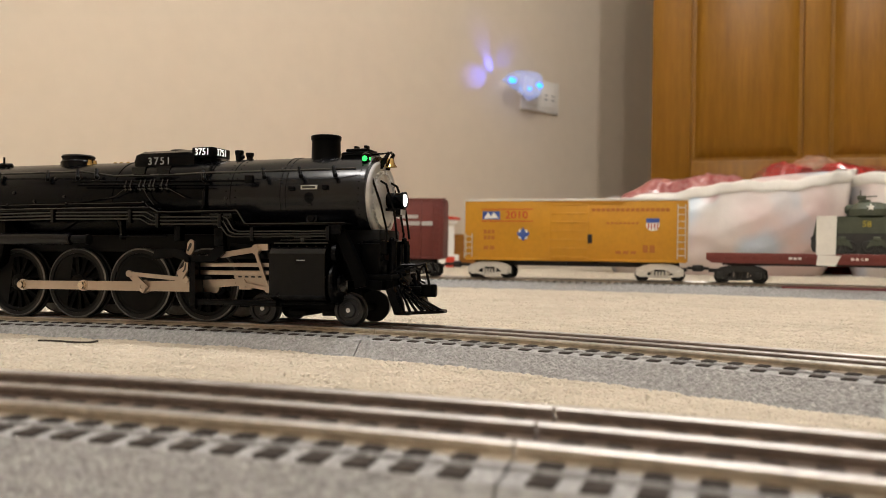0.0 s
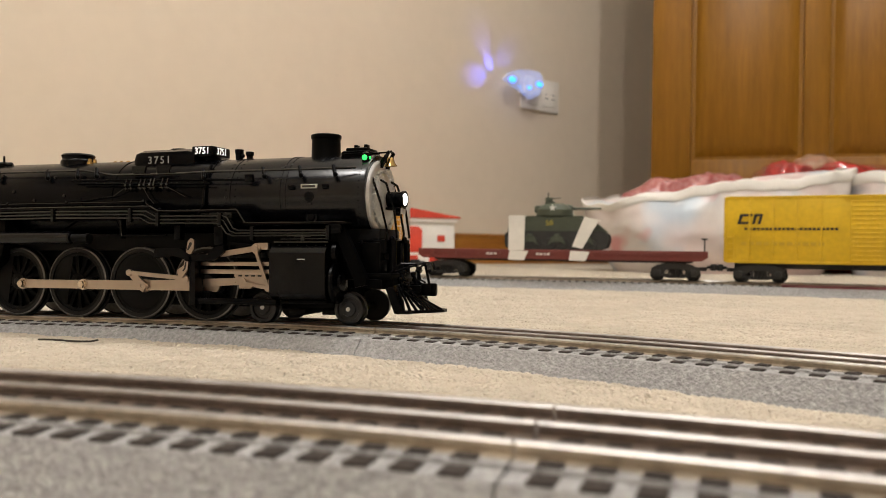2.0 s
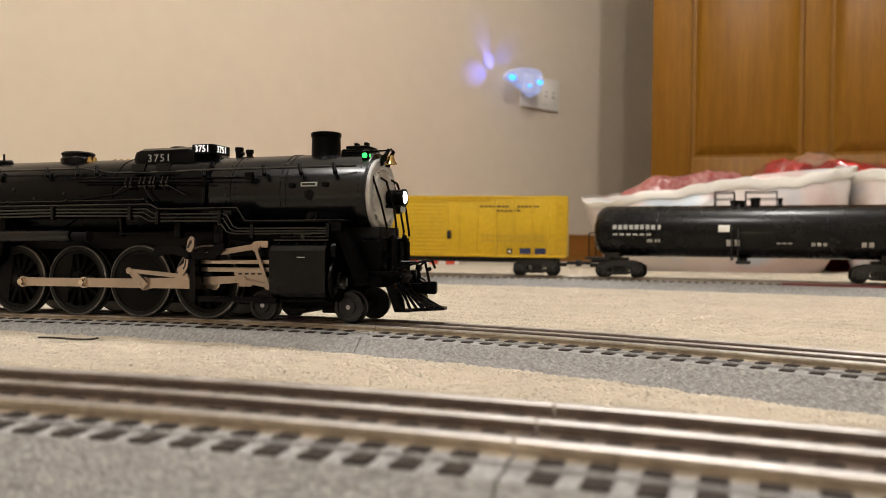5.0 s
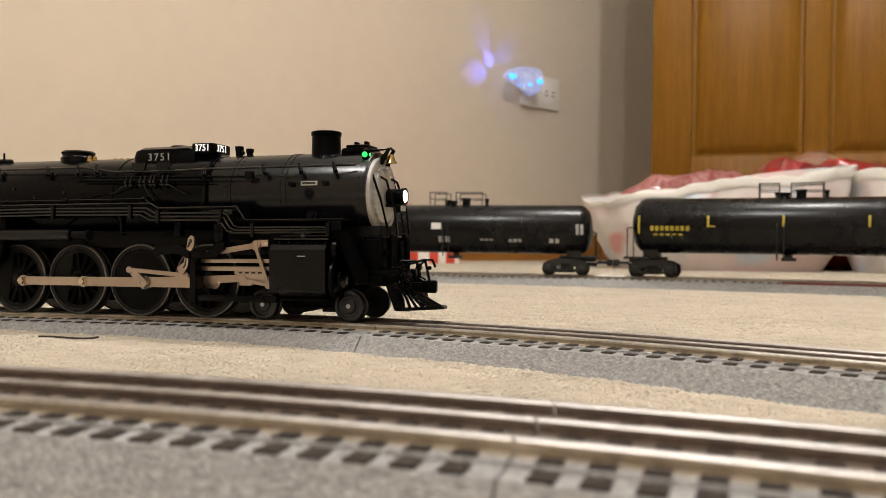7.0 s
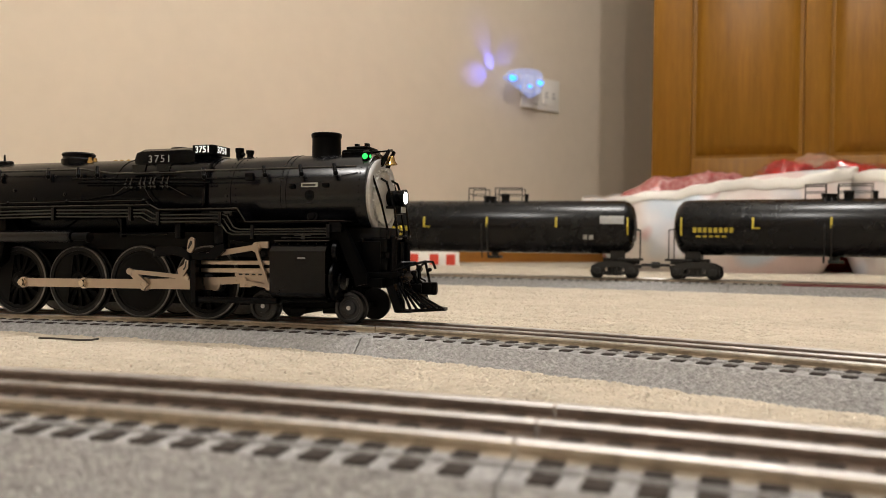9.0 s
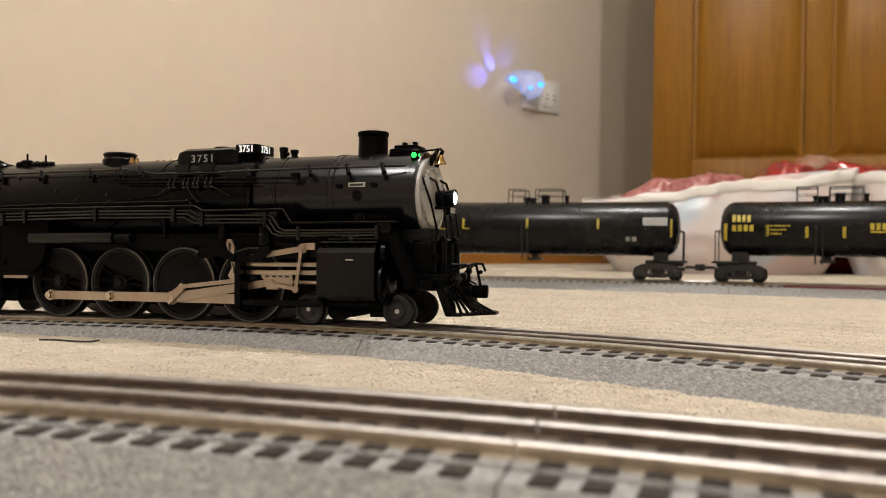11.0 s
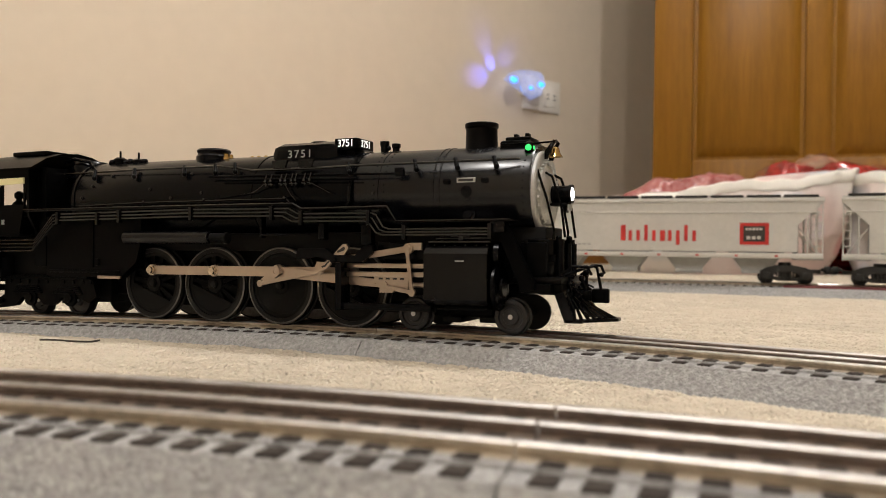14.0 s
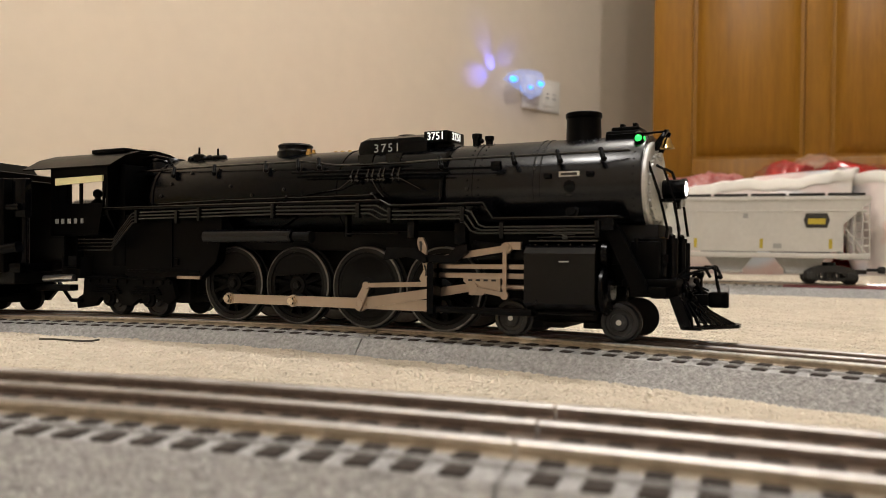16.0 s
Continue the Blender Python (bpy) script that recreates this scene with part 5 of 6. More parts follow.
def tank_car(label, half, r, axis, tx, plain=False):
    c = thing("tank_car", label, "tank car", "cars of the goods train")
    K = M["tankblack"]
    part("tank_shell", Shape().lathe((-half, 0, axis), (1, 0, 0), [(0, 0), (1.5, r * 0.45), (5, r * 0.75), (11, r * 0.93), (18, r), (2 * half - 18, r), (2 * half - 11, r * 0.93), (2 * half - 5, r * 0.75), (2 * half - 1.5, r * 0.45), (2 * half, 0)], 56), K, c)
    for x in (-half * 0.55, -half * 0.02, half * 0.5):
        part("shell_band", Shape().lathe((x, 0, axis), (1, 0, 0), [(0, r - 1), (0, r + 0.5), (1.2, r + 0.5), (1.2, r - 1)], 56), K, c)
    for e in (-1, 1):
        part("stub_sill", Shape().box(*sorted((e * (half + 4), e * (half - 46))), -9, 9, 19, 27, 0.6), M["truck"], c)
        part("end_platform", Shape().box(*sorted((e * (half + 8), e * (half - 26))), -30, 30, 24, 27, 0.5), M["truck"], c)
        part("tank_saddle", Shape().box(*sorted((e * (half - 16), e * (half - 36))), -18, 18, 24, axis - r + 10, 1), M["truck"], c)
    # dome platform and railings
    top = axis + r
    part("manway", Shape().lathe((-8, 0, top - 2), (0, 0, 1), [(0, 9), (5, 9), (5.4, 10), (8, 10), (8.4, 0)], 20).lathe((14, 0, top - 2), (0, 0, 1), [(0, 6), (9, 6), (9.4, 6.8), (12, 6.8), (12.4, 0)], 16).lathe((44, 0, top - 2), (0, 0, 1), [(0, 2.6), (8, 2.6), (8.4, 3.4), (11, 3.2), (11.4, 0)], 12), K, c)
    for side in (-1, 1):
        y = side * 17
        for xa, xb in ((-36, -12), (2, 40)):
            part("railing", Shape().tube([(xa, y, top - 9), (xa, y, top + 17), (xb, y, top + 17), (xb, y, top - 9)], 0.7).rod((xa, y, top + 8), (xb, y, top + 8), 0.5), M["truck"], c)
        part("side_ladder", Shape().rod((-14, side * (r + 1), axis), (-14, side * 16, top), 0.8).rod((-6, side * (r + 1), axis), (-6, side * 16, top), 0.8).rod((-14, side * (r + 1), axis), (-14, side * 28, 25), 0.8).rod((-6, side * (r + 1), axis), (-6, side * 28, 25), 0.8), M["truck"], c)
        for e in (-1, 1):
            part("end_railing", Shape().tube([(e * (half + 4), side * 24, 26), (e * (half + 4), side * 24, axis - 4), (e * (half - 6), side * 24, axis - 2)], 0.8), M["truck"], c)
    part("outlet_valve", Shape().rod((0, 0, axis - r - 6), (0, 0, axis - r + 3), 5).box(-9, 9, -14, 14, axis - r - 8, axis - r - 4, 0.8), M["truck"], c)
    for x in (-tx, tx):
        truck_set(c, x, M["truck"])
    coupler(c, half + 6, 1), coupler(c, -half - 6, -1)
    return c


def shell_mark(c, r, axis, rows, mat, name):
    """Bars laid on the curved shell, each row a part: x0, x1, z0, z1, strokes."""
    for x0, x1, z0, z1, *n in rows:
        s = Shape()
        n = n[0] if n else 1
        w = (x1 - x0) / n
        for i in range(n):
            k = max(1, round((z1 - z0) / 3))
            for j in range(k):
                za, zb = z0 + (z1 - z0) * j / k, z0 + (z1 - z0) * (j + 1) / k
                ya, yb = -math.sqrt(r * r - (za - axis) ** 2) - 0.2, -math.sqrt(r * r - (zb - axis) ** 2) - 0.2
                s.slab([(ya, za), (yb, zb), (yb + 0.6, zb), (ya + 0.6, za)], x0 + i * w, x0 + (i + (0.7 if n > 1 else 1)) * w, "x")
        part(name.removesuffix("s"), s, mat, c)


def plain_tank_car():
    r, ax = 34.5, 63.3
    c = tank_car("plain black model tank car with pale lettering", 195, r, ax, 158)
    shell_mark(c, r, ax, [(-165, -100, 65, 71, 9), (-165, -112, 57, 59.5, 6), (-120, -100, 48, 52, 2), (-20, 0, 44, 52, 2), (40, 60, 47, 49, 3), (80, 100, 45, 49, 3), (172, 184, 56, 70, 2), (136, 152, 44, 50, 2)], M["grey_mark"], "pale_marks")
    shell_mark(c, r, ax, [(-30, -16, 62, 71)], M["white"], "placard")
    return c


def yellow_mark_tank_car():
    r, ax = 37, 69.4
    c = tank_car("glossy black model tank car with yellow markings", 198, r, ax, 168)
    shell_mark(c, r, ax, [(-186, -183.5, 58, 82), (-98, -95, 68, 82), (-98, -88, 67, 69), (-8, -5, 68, 82), (88, 91, 68, 82), (183.5, 186, 58, 82), (-170, -118, 62, 68.5, 8), (-166, -126, 56, 58.4, 5)], M["ymark"], "yellow_marks")
    shell_mark(c, r, ax, [(148, 180, 73, 84), (126, 142, 52, 58, 2)], M["hopper_dark"], "grey_panel")
    return c


def short_tank_car():
    r, ax = 35.5, 70
    c = tank_car("short glossy black model tank car, bright yellow lettering", 129.5, r, ax, 103)
    shell_mark(c, r, ax, [(-112, -88, 78, 87, 4), (-112, -84, 66, 74, 4), (-122, -118, 54, 76), (-72, -68, 60, 74), (-67, -42, 72, 74, 5), (-67, -46, 67, 69, 5), (-67, -52, 62, 64, 4), (-26, -22, 58, 72), (16, 20, 58, 72), (46, 72, 68, 76, 4), (46, 72, 64.5, 66.5), (108, 112, 54, 76)], M["ymark"], "yellow_marks")
    shell_mark(c, r, ax, [(82, 88, 60, 72), (114, 117, 54, 76)], M["armour"], "orange_marks")
    shell_mark(c, r, ax, [(88, 100, 54, 62)], M["hopper_dark"], "grey_panel")
    return c


def hopper(label, half, tx, top, name_red):
    c = thing("hopper_car", label, "hopper car", "cars of the goods train")
    h, y = half, 31
    P = M["hopper"]
    part("body", Shape().slab([(-h, top - 3), (h, top - 3), (h, top - 9), (h - 30, 74), (h - 30, 40), (-h + 30, 40), (-h + 30, 74), (-h, top - 9)], -y, y), P, c)
    part("top_chord", Shape().box(-h - 1, h + 1, -y - 1.2, y + 1.2, top - 8, top - 3, 0.5).box(-h + 4, h - 4, -y - 0.7, y + 0.7, top - 22, top - 20, 0.3), P, c)
    rw = part("running_walk", Shape().box(-h, h, -y + 2, y - 2, top - 3, top - 1.8), P, c)
    n = 9
    for i in range(n):
        x0 = -h + 4 + i * (2 * h - 8) / n
        part("walk_panel", Shape().box(x0 + 2, x0 + (2 * h - 8) / n - 2, -y - 0.2, -y + 12, top - 1.6, top + 1.2, 0.3), M["truck"], rw)
    part("side_sill", Shape().box(-h, h, -y - 0.8, y + 0.8, 32, 38.5, 0.5), P, c)
    for e in (-1, 1):
        # recessed ends in the darker grey, their shade put into the colour
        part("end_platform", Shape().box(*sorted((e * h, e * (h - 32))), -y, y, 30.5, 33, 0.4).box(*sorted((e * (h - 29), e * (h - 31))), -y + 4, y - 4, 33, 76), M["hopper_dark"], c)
    for side in (-1, 1):
        for e in (-1, 1):
            ladder(c, e * (h - 5) - 4, side * (y - 0.4), 33, top - 10, 8, 7, P)
            part("end_post", Shape().rod((e * (h - 18), side * (y - 3), 33), (e * (h - 18), side * (y - 3), 84), 1.2).rod((e * (h - 1), side * (y - 3), 33), (e * (h - 28), side * (y - 3), 70), 1.0), P, c)
    nb = 4
    for i in range(nb):
        cx = -h + 78 + i * (2 * h - 156) / (nb - 1)
        w = (2 * h - 156) / nb / 2 + 3
        # bays under the body: shade painted in with the darker grey
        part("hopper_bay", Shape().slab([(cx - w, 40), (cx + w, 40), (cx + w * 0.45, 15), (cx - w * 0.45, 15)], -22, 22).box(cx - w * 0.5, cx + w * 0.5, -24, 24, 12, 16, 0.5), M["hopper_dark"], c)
    p = -y - 0.25
    if name_red:
        for i in range(10):
            x0 = -46 + i * 10.2
            part("red_name_bar", Shape().box(x0, x0 + (6.6 if i in (0, 5) else 4.6), p - 0.25, p + 0.25, 48 if i == 7 else 53, 74 if i in (0, 3, 8) else 67), M["red"], c)
        marks("red_small_bars", [(-162, -131, 62, 67, 4), (-158, -134, 52, 56, 5)], p, M["red"], c)
        part("emblem", Shape().box(104, 139, p - 0.2, p, 49, 77), M["red"], c)
        part("emblem_centre", Shape().box(108.5, 134.5, p - 0.4, p, 53, 73), M["black_mark"], c)
        marks("emblem_bars", [(111, 132, 67.5, 70.5, 5), (112.5, 131, 56, 60, 3)], p - 0.4, M["hopper"], c)
        for i in range(7):
            part("sill_dot", Shape().box(-142 + i * 48, -138 + i * 48, -y - 1.2, -y - 0.6, 34, 36), M["red"], c)
        marks("grey_bars", [(-124, -108, 48, 52, 3), (-104, -84, 47, 49, 3)], p, M["hopper_dark"], c)
    else:
        part("emblem", Shape().slab([(134, 88), (158, 88), (161, 80), (158, 70), (134, 70), (131, 80)], p - 0.2, p), M["black_mark"], c)
        part("emblem_centre", Shape().box(136, 156, p - 0.4, p, 74.5, 81.5), M["ymark"], c)
        marks("grey_bars", [(-158, -142, 84, 88, 4), (-158, -140, 76, 80, 4), (60, 66, 82, 88)], p, M["hopper_dark"], c)
        marks("yellow_bars", [(-150, -146, 44, 56), (-80, -76, 44, 56), (0, 4, 44, 56), (80, 84, 44, 56), (160, 164, 44, 56)], p, M["ymark"], c)
        marks("sill_plates", [(-112, -100, 44, 50), (96, 106, 44, 50)], p, M["hopper_dark"], c)
    for x in (-tx, tx):
        truck_set(c, x, M["truck"])
    coupler(c, h, 1), coupler(c, -h, -1)
    return c


TK2 = yellow_mark_tank_car()
TK3 = copy_thing(TK2, pose(0, 0, 0))
CARS = [(red_boxcar(), -0.3545, 0.115), (armour_boxcar(), -0.0148, 0.116), (flat_car(), 0.3624, 0.157), (army_tank(), 0.3614, 0.157), (yellow_boxcar(), 0.7758, 0.148),
        (plain_tank_car(), 1.2000, 0.158), (TK2, 1.648, 0.168), (TK3, 2.0936, 0.168), (short_tank_car(), 2.472, 0.103),
        (hopper("pale grey model covered hopper with red lettering", 202.5, 160, 111.5, True), 2.841, 0.160), (hopper("pale grey model covered hopper with yellow marks", 206, 163, 112, False), 3.274, 0.163)]


# ---- beyond the tracks: outlet, night light, bags, toy building, twig ----
WALL_YAW = math.degrees(math.atan2(0.656, 0.755))


def on_wall(t, z, out=0.0):
    """A point on the north wall, t metres along it from its fitted middle, out from its face."""
    p = Vector((0.248, 3.1)) + WD * t + Vector((0.656, -0.755)) * out
    return pose(p.x, p.y, z, 0, 0, WALL_YAW)


def outlet():
    o = thing("wall_outlet", "ivory plastic double power outlet on the beige wall", "outlet", m=on_wall(0.155, 0.664))
    part("cover_plate", Shape().box(-108, 108, -9, 0, -63, 63, 3.5), M["plate"], o)
    for x in (-52, 50):
        f = part("socket_face", Shape().box(x - 38, x + 38, -12, -8, -42, 42, 2.5), M["plate"], o)
        for dz in (-20, 20):
            part("slot", Shape().box(x + dz - 7, x + dz + 7, -12.4, -11.8, 4, 8), M["slot"], f)
            part("slot", Shape().box(x + dz - 9, x + dz + 9, -12.4, -11.8, -12, -8), M["slot"], f)
    part("screw", Shape().lathe((-1, -8.8, 0), (0, -1, 0), [(0, 4), (0.8, 3.6), (1, 0)], 12), M["steel"], o)
    n = thing("night_light", "clear plastic plug-in night light glowing blue", "night light", m=on_wall(0.055, 0.690, 0.012))
    gem = Shape().slab([(-146, -6), (-118, 22), (-60, 44), (0, 46), (28, 30), (30, -14), (12, -58), (-6, -62), (-40, -44), (-100, -22)], -78, -30)
    for v in gem.bm.verts:
        if v.co.y < -0.06:
            v.co.x, v.co.z = v.co.x * 0.86 - 0.004, v.co.z * 0.82
    part("clear_shade", gem, M["crystal"], n, "faceted clear plastic shade")
    part("plug_body", Shape().box(-28, 34, -32, 0, -40, 30, 5), M["plate"], n)
    for p, r in (((-128, -66, -8), 15), ((4, -80, -10), 13), ((-52, -80, -30), 8)):
        part("led", Shape().ball(p, r, 12, (1.3, 0.5, 0.75)), M["led"], n, "bright blue glowing point")


outlet()


def crumpled(name, c, half, h, mat, label, cat, seed, fold=0.05, lean=(0, 0), power=3.0, flat_top=0.0, group=""):
    """A soft, creased bag: a squarish blob that sits flat on the carpet."""
    bm = bmesh.new()
    bmesh.ops.create_icosphere(bm, subdivisions=6, radius=1)
    rnd = Vector((seed * 3.1, seed * 1.7, seed * 0.9))
    for v in bm.verts:
        d = v.co.normalized()
        k = (abs(d.x) ** power + abs(d.y) ** power + abs(d.z) ** power) ** (-1 / power)
        q = d * k
        p = Vector((q.x * half[0], q.y * half[1], (q.z * 0.5 + 0.5) * h))
        n1 = noise.noise(p * 5 + rnd) * 0.5
        ridge = 1 - abs(noise.noise(Vector((p.x * 9, p.y * 9, p.z * 16)) + rnd * 2)) * 2
        fine = 1 - abs(noise.noise(p * 34 + rnd)) * 2
        p += d * (n1 * fold * 1.6 + ridge * fold * 0.55 + fine * fold * 0.16)
        up = max(0.0, min(1.0, p.z / h))
        p.x += lean[0] * up
        p.y += lean[1] * up
        p.z = max(0.0, p.z)
        v.co = p
    ob = new(name, finish(name, bm, mat))
    ob.matrix_basis = pose(*c)
    return tagged(ob, label, cat, group)


def shopping_bag(c, bottom, top, z_left, z_right, seed, label):
    """A full carrier bag: draped sides, a rolled hem and a loose top; half widths at the bottom and the hem."""
    b = thing("shopping_bag", label, "bag", "bags by the door", m=pose(*c))
    off = Vector((seed, seed * 2.3, seed * 0.7))

    def ring(w, grow=0.0, n=160):
        out = []
        for i in range(n):
            a = 2 * math.pi * i / n
            q = 2.6
            k = (abs(math.cos(a)) ** q + abs(math.sin(a)) ** q) ** (-1 / q)
            hx = bottom[0] + (top[0] - bottom[0]) * w ** 0.8
            hy = bottom[1] + (top[1] - bottom[1]) * w + 0.03 * math.sin(math.pi * w)
            x, y = k * math.cos(a) * hx, k * math.sin(a) * hy
            zt = z_left + (z_right - z_left) * (x / top[0] * 0.5 + 0.5)
            p = Vector((x, y, w * zt))
            drape = noise.noise(Vector((a * 2.2 + 3 * p.z, p.z * 3, 0)) + off) * 0.022
            crease = (0.5 - abs(noise.noise(Vector((x * 7 + p.z * 5, y * 7, p.z * 9 - x * 4)) + off))) * 0.016
            small = (0.5 - abs(noise.noise(Vector((x * 26, y * 26 + p.z * 14, p.z * 20)) + off))) * 0.004
            d = Vector((math.cos(a), math.sin(a), 0))
            p += d * ((drape + crease + small) * min(1, w * 3 + 0.3) + grow)
            p.z = max(0.0, p.z + (noise.noise(Vector((x * 6, y * 6, 1)) + off) * 0.03 + noise.noise(Vector((x * 19, y * 19, 4)) + off) * 0.012 + (0.006 if grow else 0)) * w)
            out.append(p)
        return out

    def skin(rings, cap):
        bm = bmesh.new()
        vs = [[bm.verts.new(p) for p in r] for r in rings]
        n = len(vs[0])
        for r, q in zip(vs[:-1], vs[1:]):
            for i in range(n):
                bm.faces.new((r[i], r[(i + 1) % n], q[(i + 1) % n], q[i]))
        if cap:
            mid = bm.verts.new(sum((v.co for v in vs[-1]), Vector()) / n - Vector((0, 0, 0.01)))
            for i in range(n):
                bm.faces.new((vs[-1][i], vs[-1][(i + 1) % n], mid))
        return bm

    full = [ring(w) for w in np.linspace(0, 1, 30)]
    for k in (0.85, 0.6, 0.3):
        full.append([Vector((p.x * k, p.y * k, p.z - 0.03 * (1 - k) + noise.noise(p * 14 * k + off) * 0.018)) for p in full[29]])
    part("bag_body", skin(full, True), M["bag"], b)
    part("bag_hem", skin([ring(0.90, 0.001), ring(0.915, 0.003), ring(0.96, 0.004), ring(1.0, 0.004), ring(1.012, 0.0005)], False), M["housewhite"], b, "folded white plastic hem")
    return b


shopping_bag((0.700, 2.10, 0.007), (0.250, 0.13), (0.325, 0.15), 0.172, 0.255, 1.3, "full white plastic shopping bag slumped on the carpet")
shopping_bag((1.285, 2.04, 0.007), (0.240, 0.14), (0.270, 0.16), 0.240, 0.235, 4.7, "second white plastic shopping bag on the carpet")
crumpled("gift_wrap_roll", (0.60, 2.26, 0.007), (0.21, 0.07, 0), 0.270, M["wrap"], "red and white printed plastic wrapping behind the bags", "wrapping", 2.2, 0.028, (0.12, 0), power=2.0)
crumpled("gift_package", (0.935, 2.30, 0.007), (0.070, 0.08, 0), 0.292, M["bagred"], "glossy red plastic package behind the white bag", "package", 6.1, 0.055, (0.02, 0), power=2.4, group="packages behind the bags")
crumpled("paper_bag", (1.045, 2.33, 0.007), (0.06, 0.05, 0), 0.315, M["kraft"], "brown paper bag top between red packages", "paper bag", 3.3, 0.03)
crumpled("gift_package", (1.19, 2.29, 0.007), (0.13, 0.08, 0), 0.282, M["bagred"], "wide glossy red plastic package behind the second bag", "package", 7.7, 0.05, (-0.03, 0), power=2.4, group="packages behind the bags")
crumpled("film_wrap", (0.93, 2.235, 0.236), (0.10, 0.055, 0), 0.078, M["film"], "crumpled clear film with sharp glints on the red package", "film", 8.4, 0.045, (0.02, 0), power=2.2)
crumpled("film_wrap", (1.16, 2.27, 0.240), (0.17, 0.05, 0), 0.058, M["film"], "loose sheet of clear film over the red packages", "film", 5.2, 0.035, (-0.05, 0), power=2.2)
crumpled("bag_handle", (1.12, 2.16, 0.007), (0.05, 0.04, 0), 0.262, M["film"], "loose clear bag corner between the white bags", "bag", 9.6, 0.02, power=2.0)


def toy_house():
    h = thing("toy_building", "white toy building with red roof and red doors", "toy building", m=pose(-0.105, 2.44, 0.007, 0, 0, 6))
    W = M["housewhite"]
    part("wall", Shape().box(-130, 130, -80, 80, 40, 141, 1.5), W, h)
    part("roof", Shape().slab([(-150, 143), (146, 141), (146, 145), (-60, 180), (-90, 180), (-150, 164)], -92, 92), M["roofred"], h)
    part("fascia", Shape().box(-138, 138, -88, 88, 130, 141, 1), W, h)
    for x in (-70, 10):
        part("door", Shape().box(x - 26, x + 26, -83, -79, 42, 108, 1).slab([(x - 26, 108), (x + 26, 108), (x + 14, 117), (x - 14, 117)], -83, -79), M["roofred"], h)
    part("window", Shape().box(80, 102, -83, -79, 74, 92, 1), M["roofred"], h)
    b = part("base", Shape().box(-142, 142, -94, 94, 0, 40, 1), W, h)
    for x in (-118, -60, -2, 56, 104):
        part("red_stripe", Shape().box(x, x + 26, -95.5, -93.5, 3, 34), M["roofred"], b)


toy_house()
tw = Shape(1)
ta, tb = Vector((-0.2215, 0.4500, 0.0100)), Vector((-0.1850, 0.4410, 0.0104))
pts = [ta.lerp(tb, i / 8) + Vector((0, 0, 0.0002 * math.sin(i * 0.9) + (0.0007 if i == 8 else 0))) for i in range(9)]
tw.tube(pts, 0.00055, 6)
solo("twig", tw, M["stick"], "thin dark twig lying on the cream carpet", "twig")


# ---- carpet pile ----
def pile():
    """Short leaning tufts, finer near the camera, none under the tracks."""
    rng = np.random.default_rng(5)
    pts = []
    for y0, y1, step in ((0.10, 0.30, 0.0015), (0.30, 0.52, 0.0018), (0.52, 0.85, 0.0028), (0.85, 1.35, 0.0046), (1.35, 2.3, 0.009)):
        xs, ys = np.meshgrid(np.arange(-0.62 * y1 - 0.03, 0.62 * y1 + 0.03, step), np.arange(y0, y1, step))
        p = np.c_[xs.ravel(), ys.ravel()] + rng.uniform(-0.5, 0.5, (xs.size, 2)) * step * 1.1
        p = p[np.abs(p[:, 0]) < 0.60 * p[:, 1] + 0.02]
        pts.append(np.c_[p, np.full(len(p), step)])
    p = np.vstack(pts)
    for line in (FRONT, MIDDLE, FAR):
        keep = (np.abs(line.x) < 1.6) & (line.y > -0.1)
        lx, ly, la = line.x[keep][::3], line.y[keep][::3], line.a[keep][::3]
        ok = np.ones(len(p), bool)
        for i in range(0, len(p), 4000):
            q = p[i:i + 4000]
            d2 = (q[:, :1] - lx) ** 2 + (q[:, 1:2] - ly) ** 2
            ok[i:i + 4000] = d2.min(1) > 0.0400 ** 2
        p = p[ok]
    n = len(p)
    w, hgt = p[:, 2] * 1.05, 0.0091 + 0.0005 * rng.random(n) + p[:, 2] * 0.1 + 0.0005 * np.sin(p[:, 0] * 130 + np.sin(p[:, 1] * 90)) * np.cos(p[:, 1] * 150)
    a0 = rng.uniform(0, 2 * np.pi, n)
    lean = rng.normal(0, 0.0007, (n, 2)) + 0.0007 * np.c_[np.sin(p[:, 0] * 60), np.cos(p[:, 1] * 45)]
    v = np.zeros((n, 7, 3))
    for k in range(3):
        a = a0 + k * 2.0944
        v[:, k, 0], v[:, k, 1], v[:, k, 2] = p[:, 0] + w * np.cos(a), p[:, 1] + w * np.sin(a), 0.0040
        v[:, k + 3, 0], v[:, k + 3, 1], v[:, k + 3, 2] = p[:, 0] + 0.85 * w * np.cos(a + 0.3) + lean[:, 0] * 0.6, p[:, 1] + 0.85 * w * np.sin(a + 0.3) + lean[:, 1] * 0.6, hgt - 0.0005
    v[:, 6, 0], v[:, 6, 1], v[:, 6, 2] = p[:, 0] + lean[:, 0], p[:, 1] + lean[:, 1], hgt
    base = np.arange(n)[:, None] * 7
    quads = np.concatenate([base + np.array([k, (k + 1) % 3, (k + 1) % 3 + 3, k + 3]) for k in range(3)])
    tris = np.concatenate([base + np.array([k + 3, (k + 1) % 3 + 3, 6]) for k in range(3)])
    me = bpy.data.meshes.new("carpet_pile")
    me.from_pydata(v.reshape(-1, 3).tolist(), [], quads.tolist() + tris.tolist())
    me.materials.append(M["tuft"])
    me.polygons.foreach_set("use_smooth", [True] * len(me.polygons))
    return tagged(new("carpet_pile", me), "cream cut pile of the carpet in soft tufts", "carpet", kind="stuff")


pile()


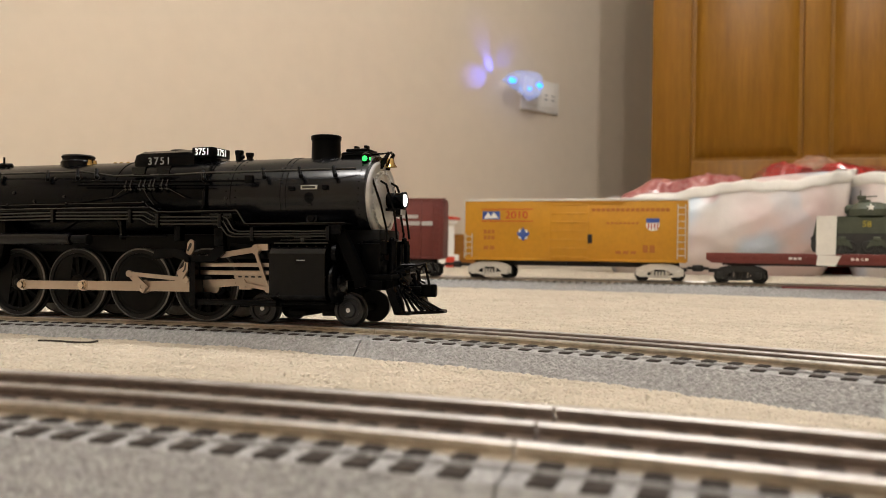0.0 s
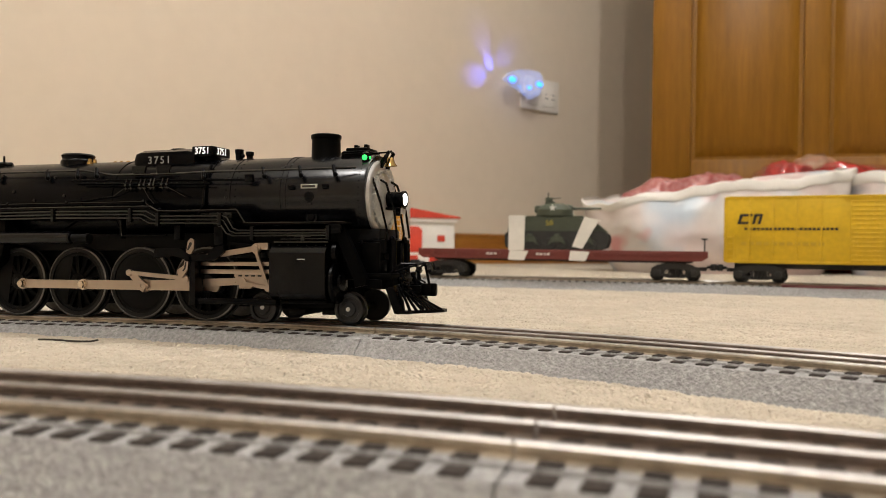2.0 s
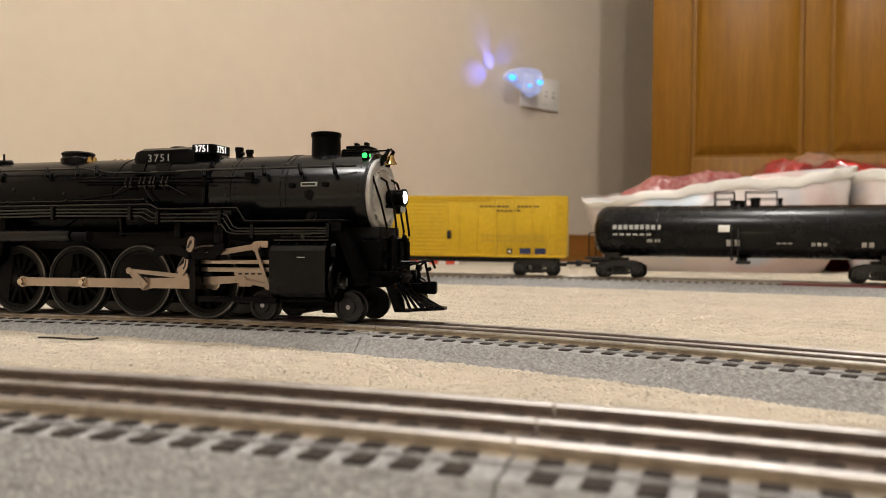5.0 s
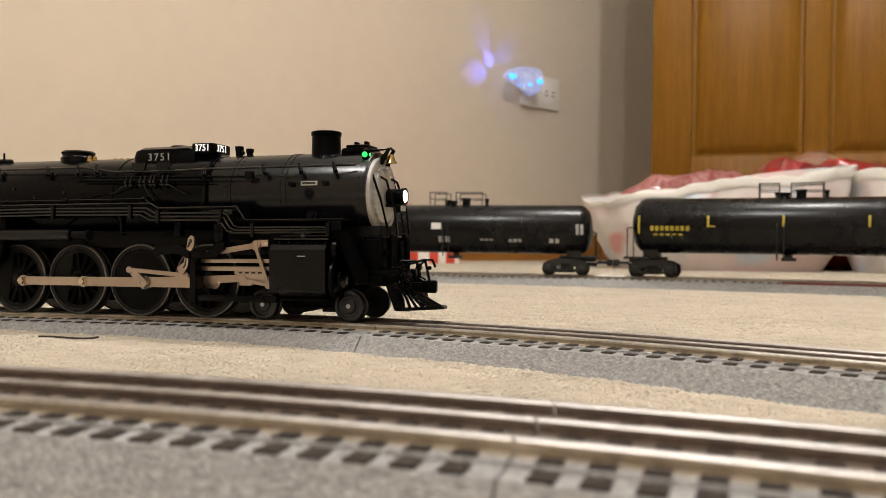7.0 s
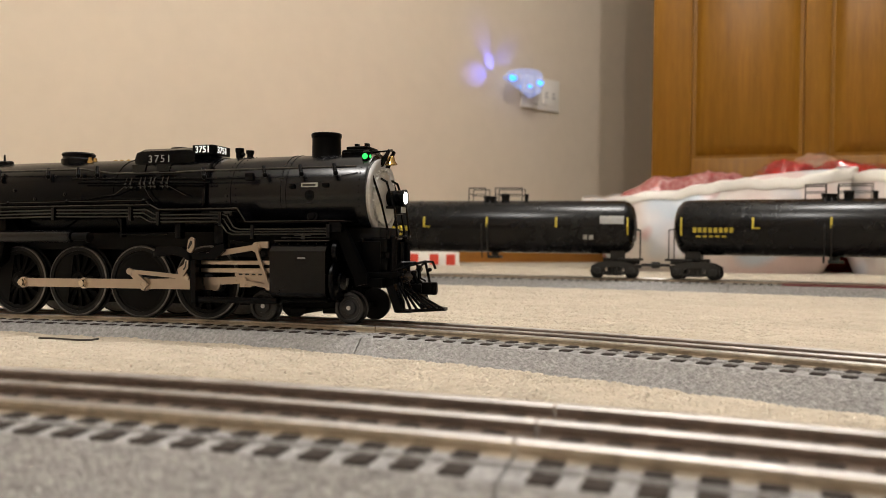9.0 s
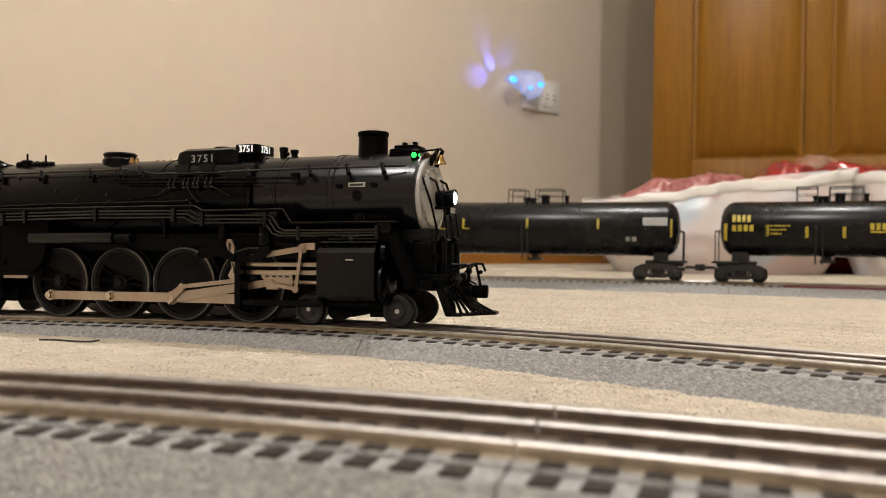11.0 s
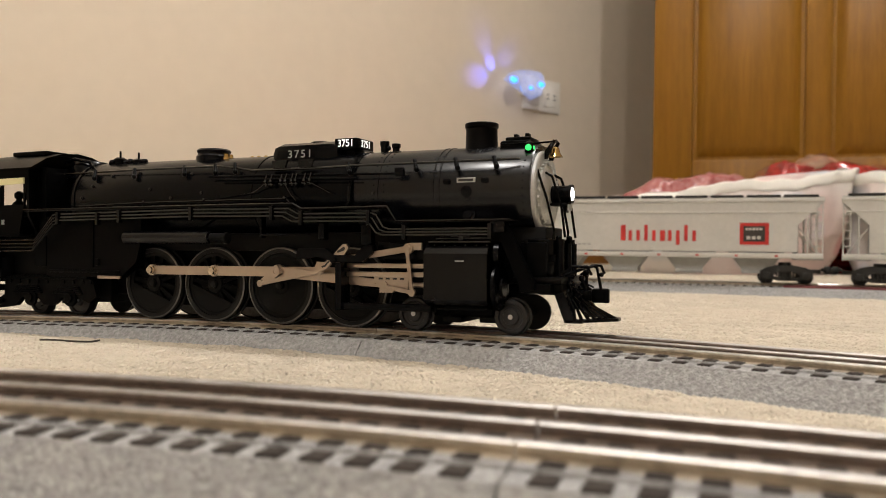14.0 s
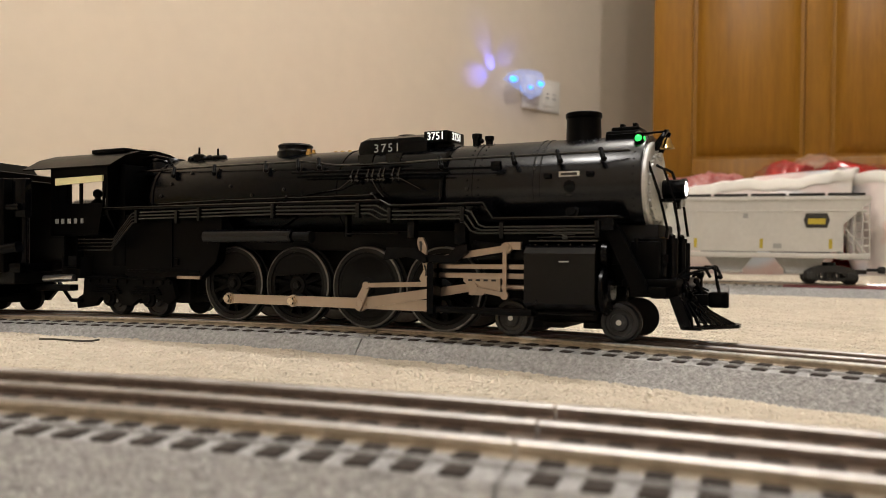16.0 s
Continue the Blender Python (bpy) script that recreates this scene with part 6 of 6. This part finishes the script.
# ---- what moves ----
LOCO_RUN = ((0, -0.1872), (9.2, -0.1872), (9.6, -0.1845), (10.2, -0.1735), (10.8, -0.1614), (11.3, -0.1510), (11.5, -0.1469), (12, -0.1376), (12.5, -0.1266), (13, -0.1153),
            (13.5, -0.1035), (14, -0.0908), (14.5, -0.0774), (15, -0.0637), (15.5, -0.0494), (16, -0.0342))


def run(t):
    """How far the locomotive has come along the line at t."""
    ts, ss = [r[0] for r in LOCO_RUN], [r[1] for r in LOCO_RUN]
    return float(np.interp(t, ts, ss))


def meet(p, r, q, l, upper):
    """The point at distance r from p and l from q."""
    p, q = Vector(p), Vector(q)
    d = q - p
    a = (r * r - l * l + d.length_squared) / (2 * d.length)
    h = math.sqrt(max(0, r * r - a * a))
    e = d.normalized()
    n = Vector((-e.y, e.x))
    return p + e * a + n * (h if upper else -h)


def local(x, y, z, spin=0.0):
    """A pose in the locomotive's space, mm and degrees; spin turns x towards z."""
    return pose(x / 1000, y / 1000, z / 1000, 0, -spin, 0)


def train_shift(t):
    return 0.1997 * t - 0.00026 * t * t


def motions():
    for car, centre, half in CARS:
        walk(car, [(t / 2, FAR.ride(centre - train_shift(t / 2), half)) for t in range(33)])
    times = [0, 3, 6, 9] + [9.2 + 0.1 * i for i in range(69)]
    times[-1] = 16.0
    walk(LOCO, [(t, MIDDLE.ride(run(t), 0.065)) for t in times])
    walk(TENDER, [(t, MIDDLE.ride(run(t) - 0.375, 0.08) @ pose(0.131, 0, 0)) for t in times])
    s16 = LOCO_RUN[-1][1]

    def crank(t, extra=0):
        slip = float(np.interp(t, (9.2, 11.2), (10, -11)))
        return -74 + slip + math.degrees((s16 - run(t)) / (R_D / 1000)) + extra

    for w, x, y, side in MOVING["driver"]:
        walk(w, [(t, local(x, y, R_D, crank(t, 0 if side < 0 else 90))) for t in times])
    for w, x, y, r in MOVING["truck"]:
        walk(w, [(t, local(x, y, r, math.degrees((s16 - run(t)) / (r / 1000)))) for t in times])
    for side, k, side_rod, main, head, ecc, erod, link, comb in MOVING["gear"]:
        rows = [[] for _ in range(7)]
        for t in times:
            a = radians(crank(t, k))
            px, pz = DRIVERS[2] + CR * math.cos(a), R_D + CR * math.sin(a)
            hx = px + math.sqrt(MAIN_L ** 2 - (SLIDE_Z - pz) ** 2)
            e = a + radians(ECC_LEAD)
            ex, ez = DRIVERS[2] + ECC_R * math.cos(e), R_D + ECC_R * math.sin(e)
            lb = meet(LINK_PIVOT, LINK_R, (ex, ez), ECC_L, True)
            swing = math.degrees(math.atan2(lb.x - LINK_PIVOT[0] - 2.0, LINK_PIVOT[1] - lb.y))
            cx, cz = hx + 16.5, SLIDE_Z - 3.6
            lean = math.degrees(math.atan2(cx - 84.5, 22))
            turn = math.degrees(math.atan2(ez - pz, ex - px)) - 90
            for lst, m in zip(rows, (
                    local(px, side * 23.6, pz), local(px, side * 26.4, pz, math.degrees(math.atan2(SLIDE_Z - pz, hx - px))), local(hx, side * 28.8, SLIDE_Z),
                    local(px, side * 28.4, pz, turn), local(ex, side * 30.2, ez, math.degrees(math.atan2(lb.y - ez, lb.x - ex))), local(*[LINK_PIVOT[0], side * 33.4, LINK_PIVOT[1]], swing),
                    local(cx, side * 33.2, cz, lean))):
                lst.append((t, m))
        for ob, lst in zip((side_rod, main, head, ecc, erod, link, comb), rows):
            walk(ob, lst)


motions()
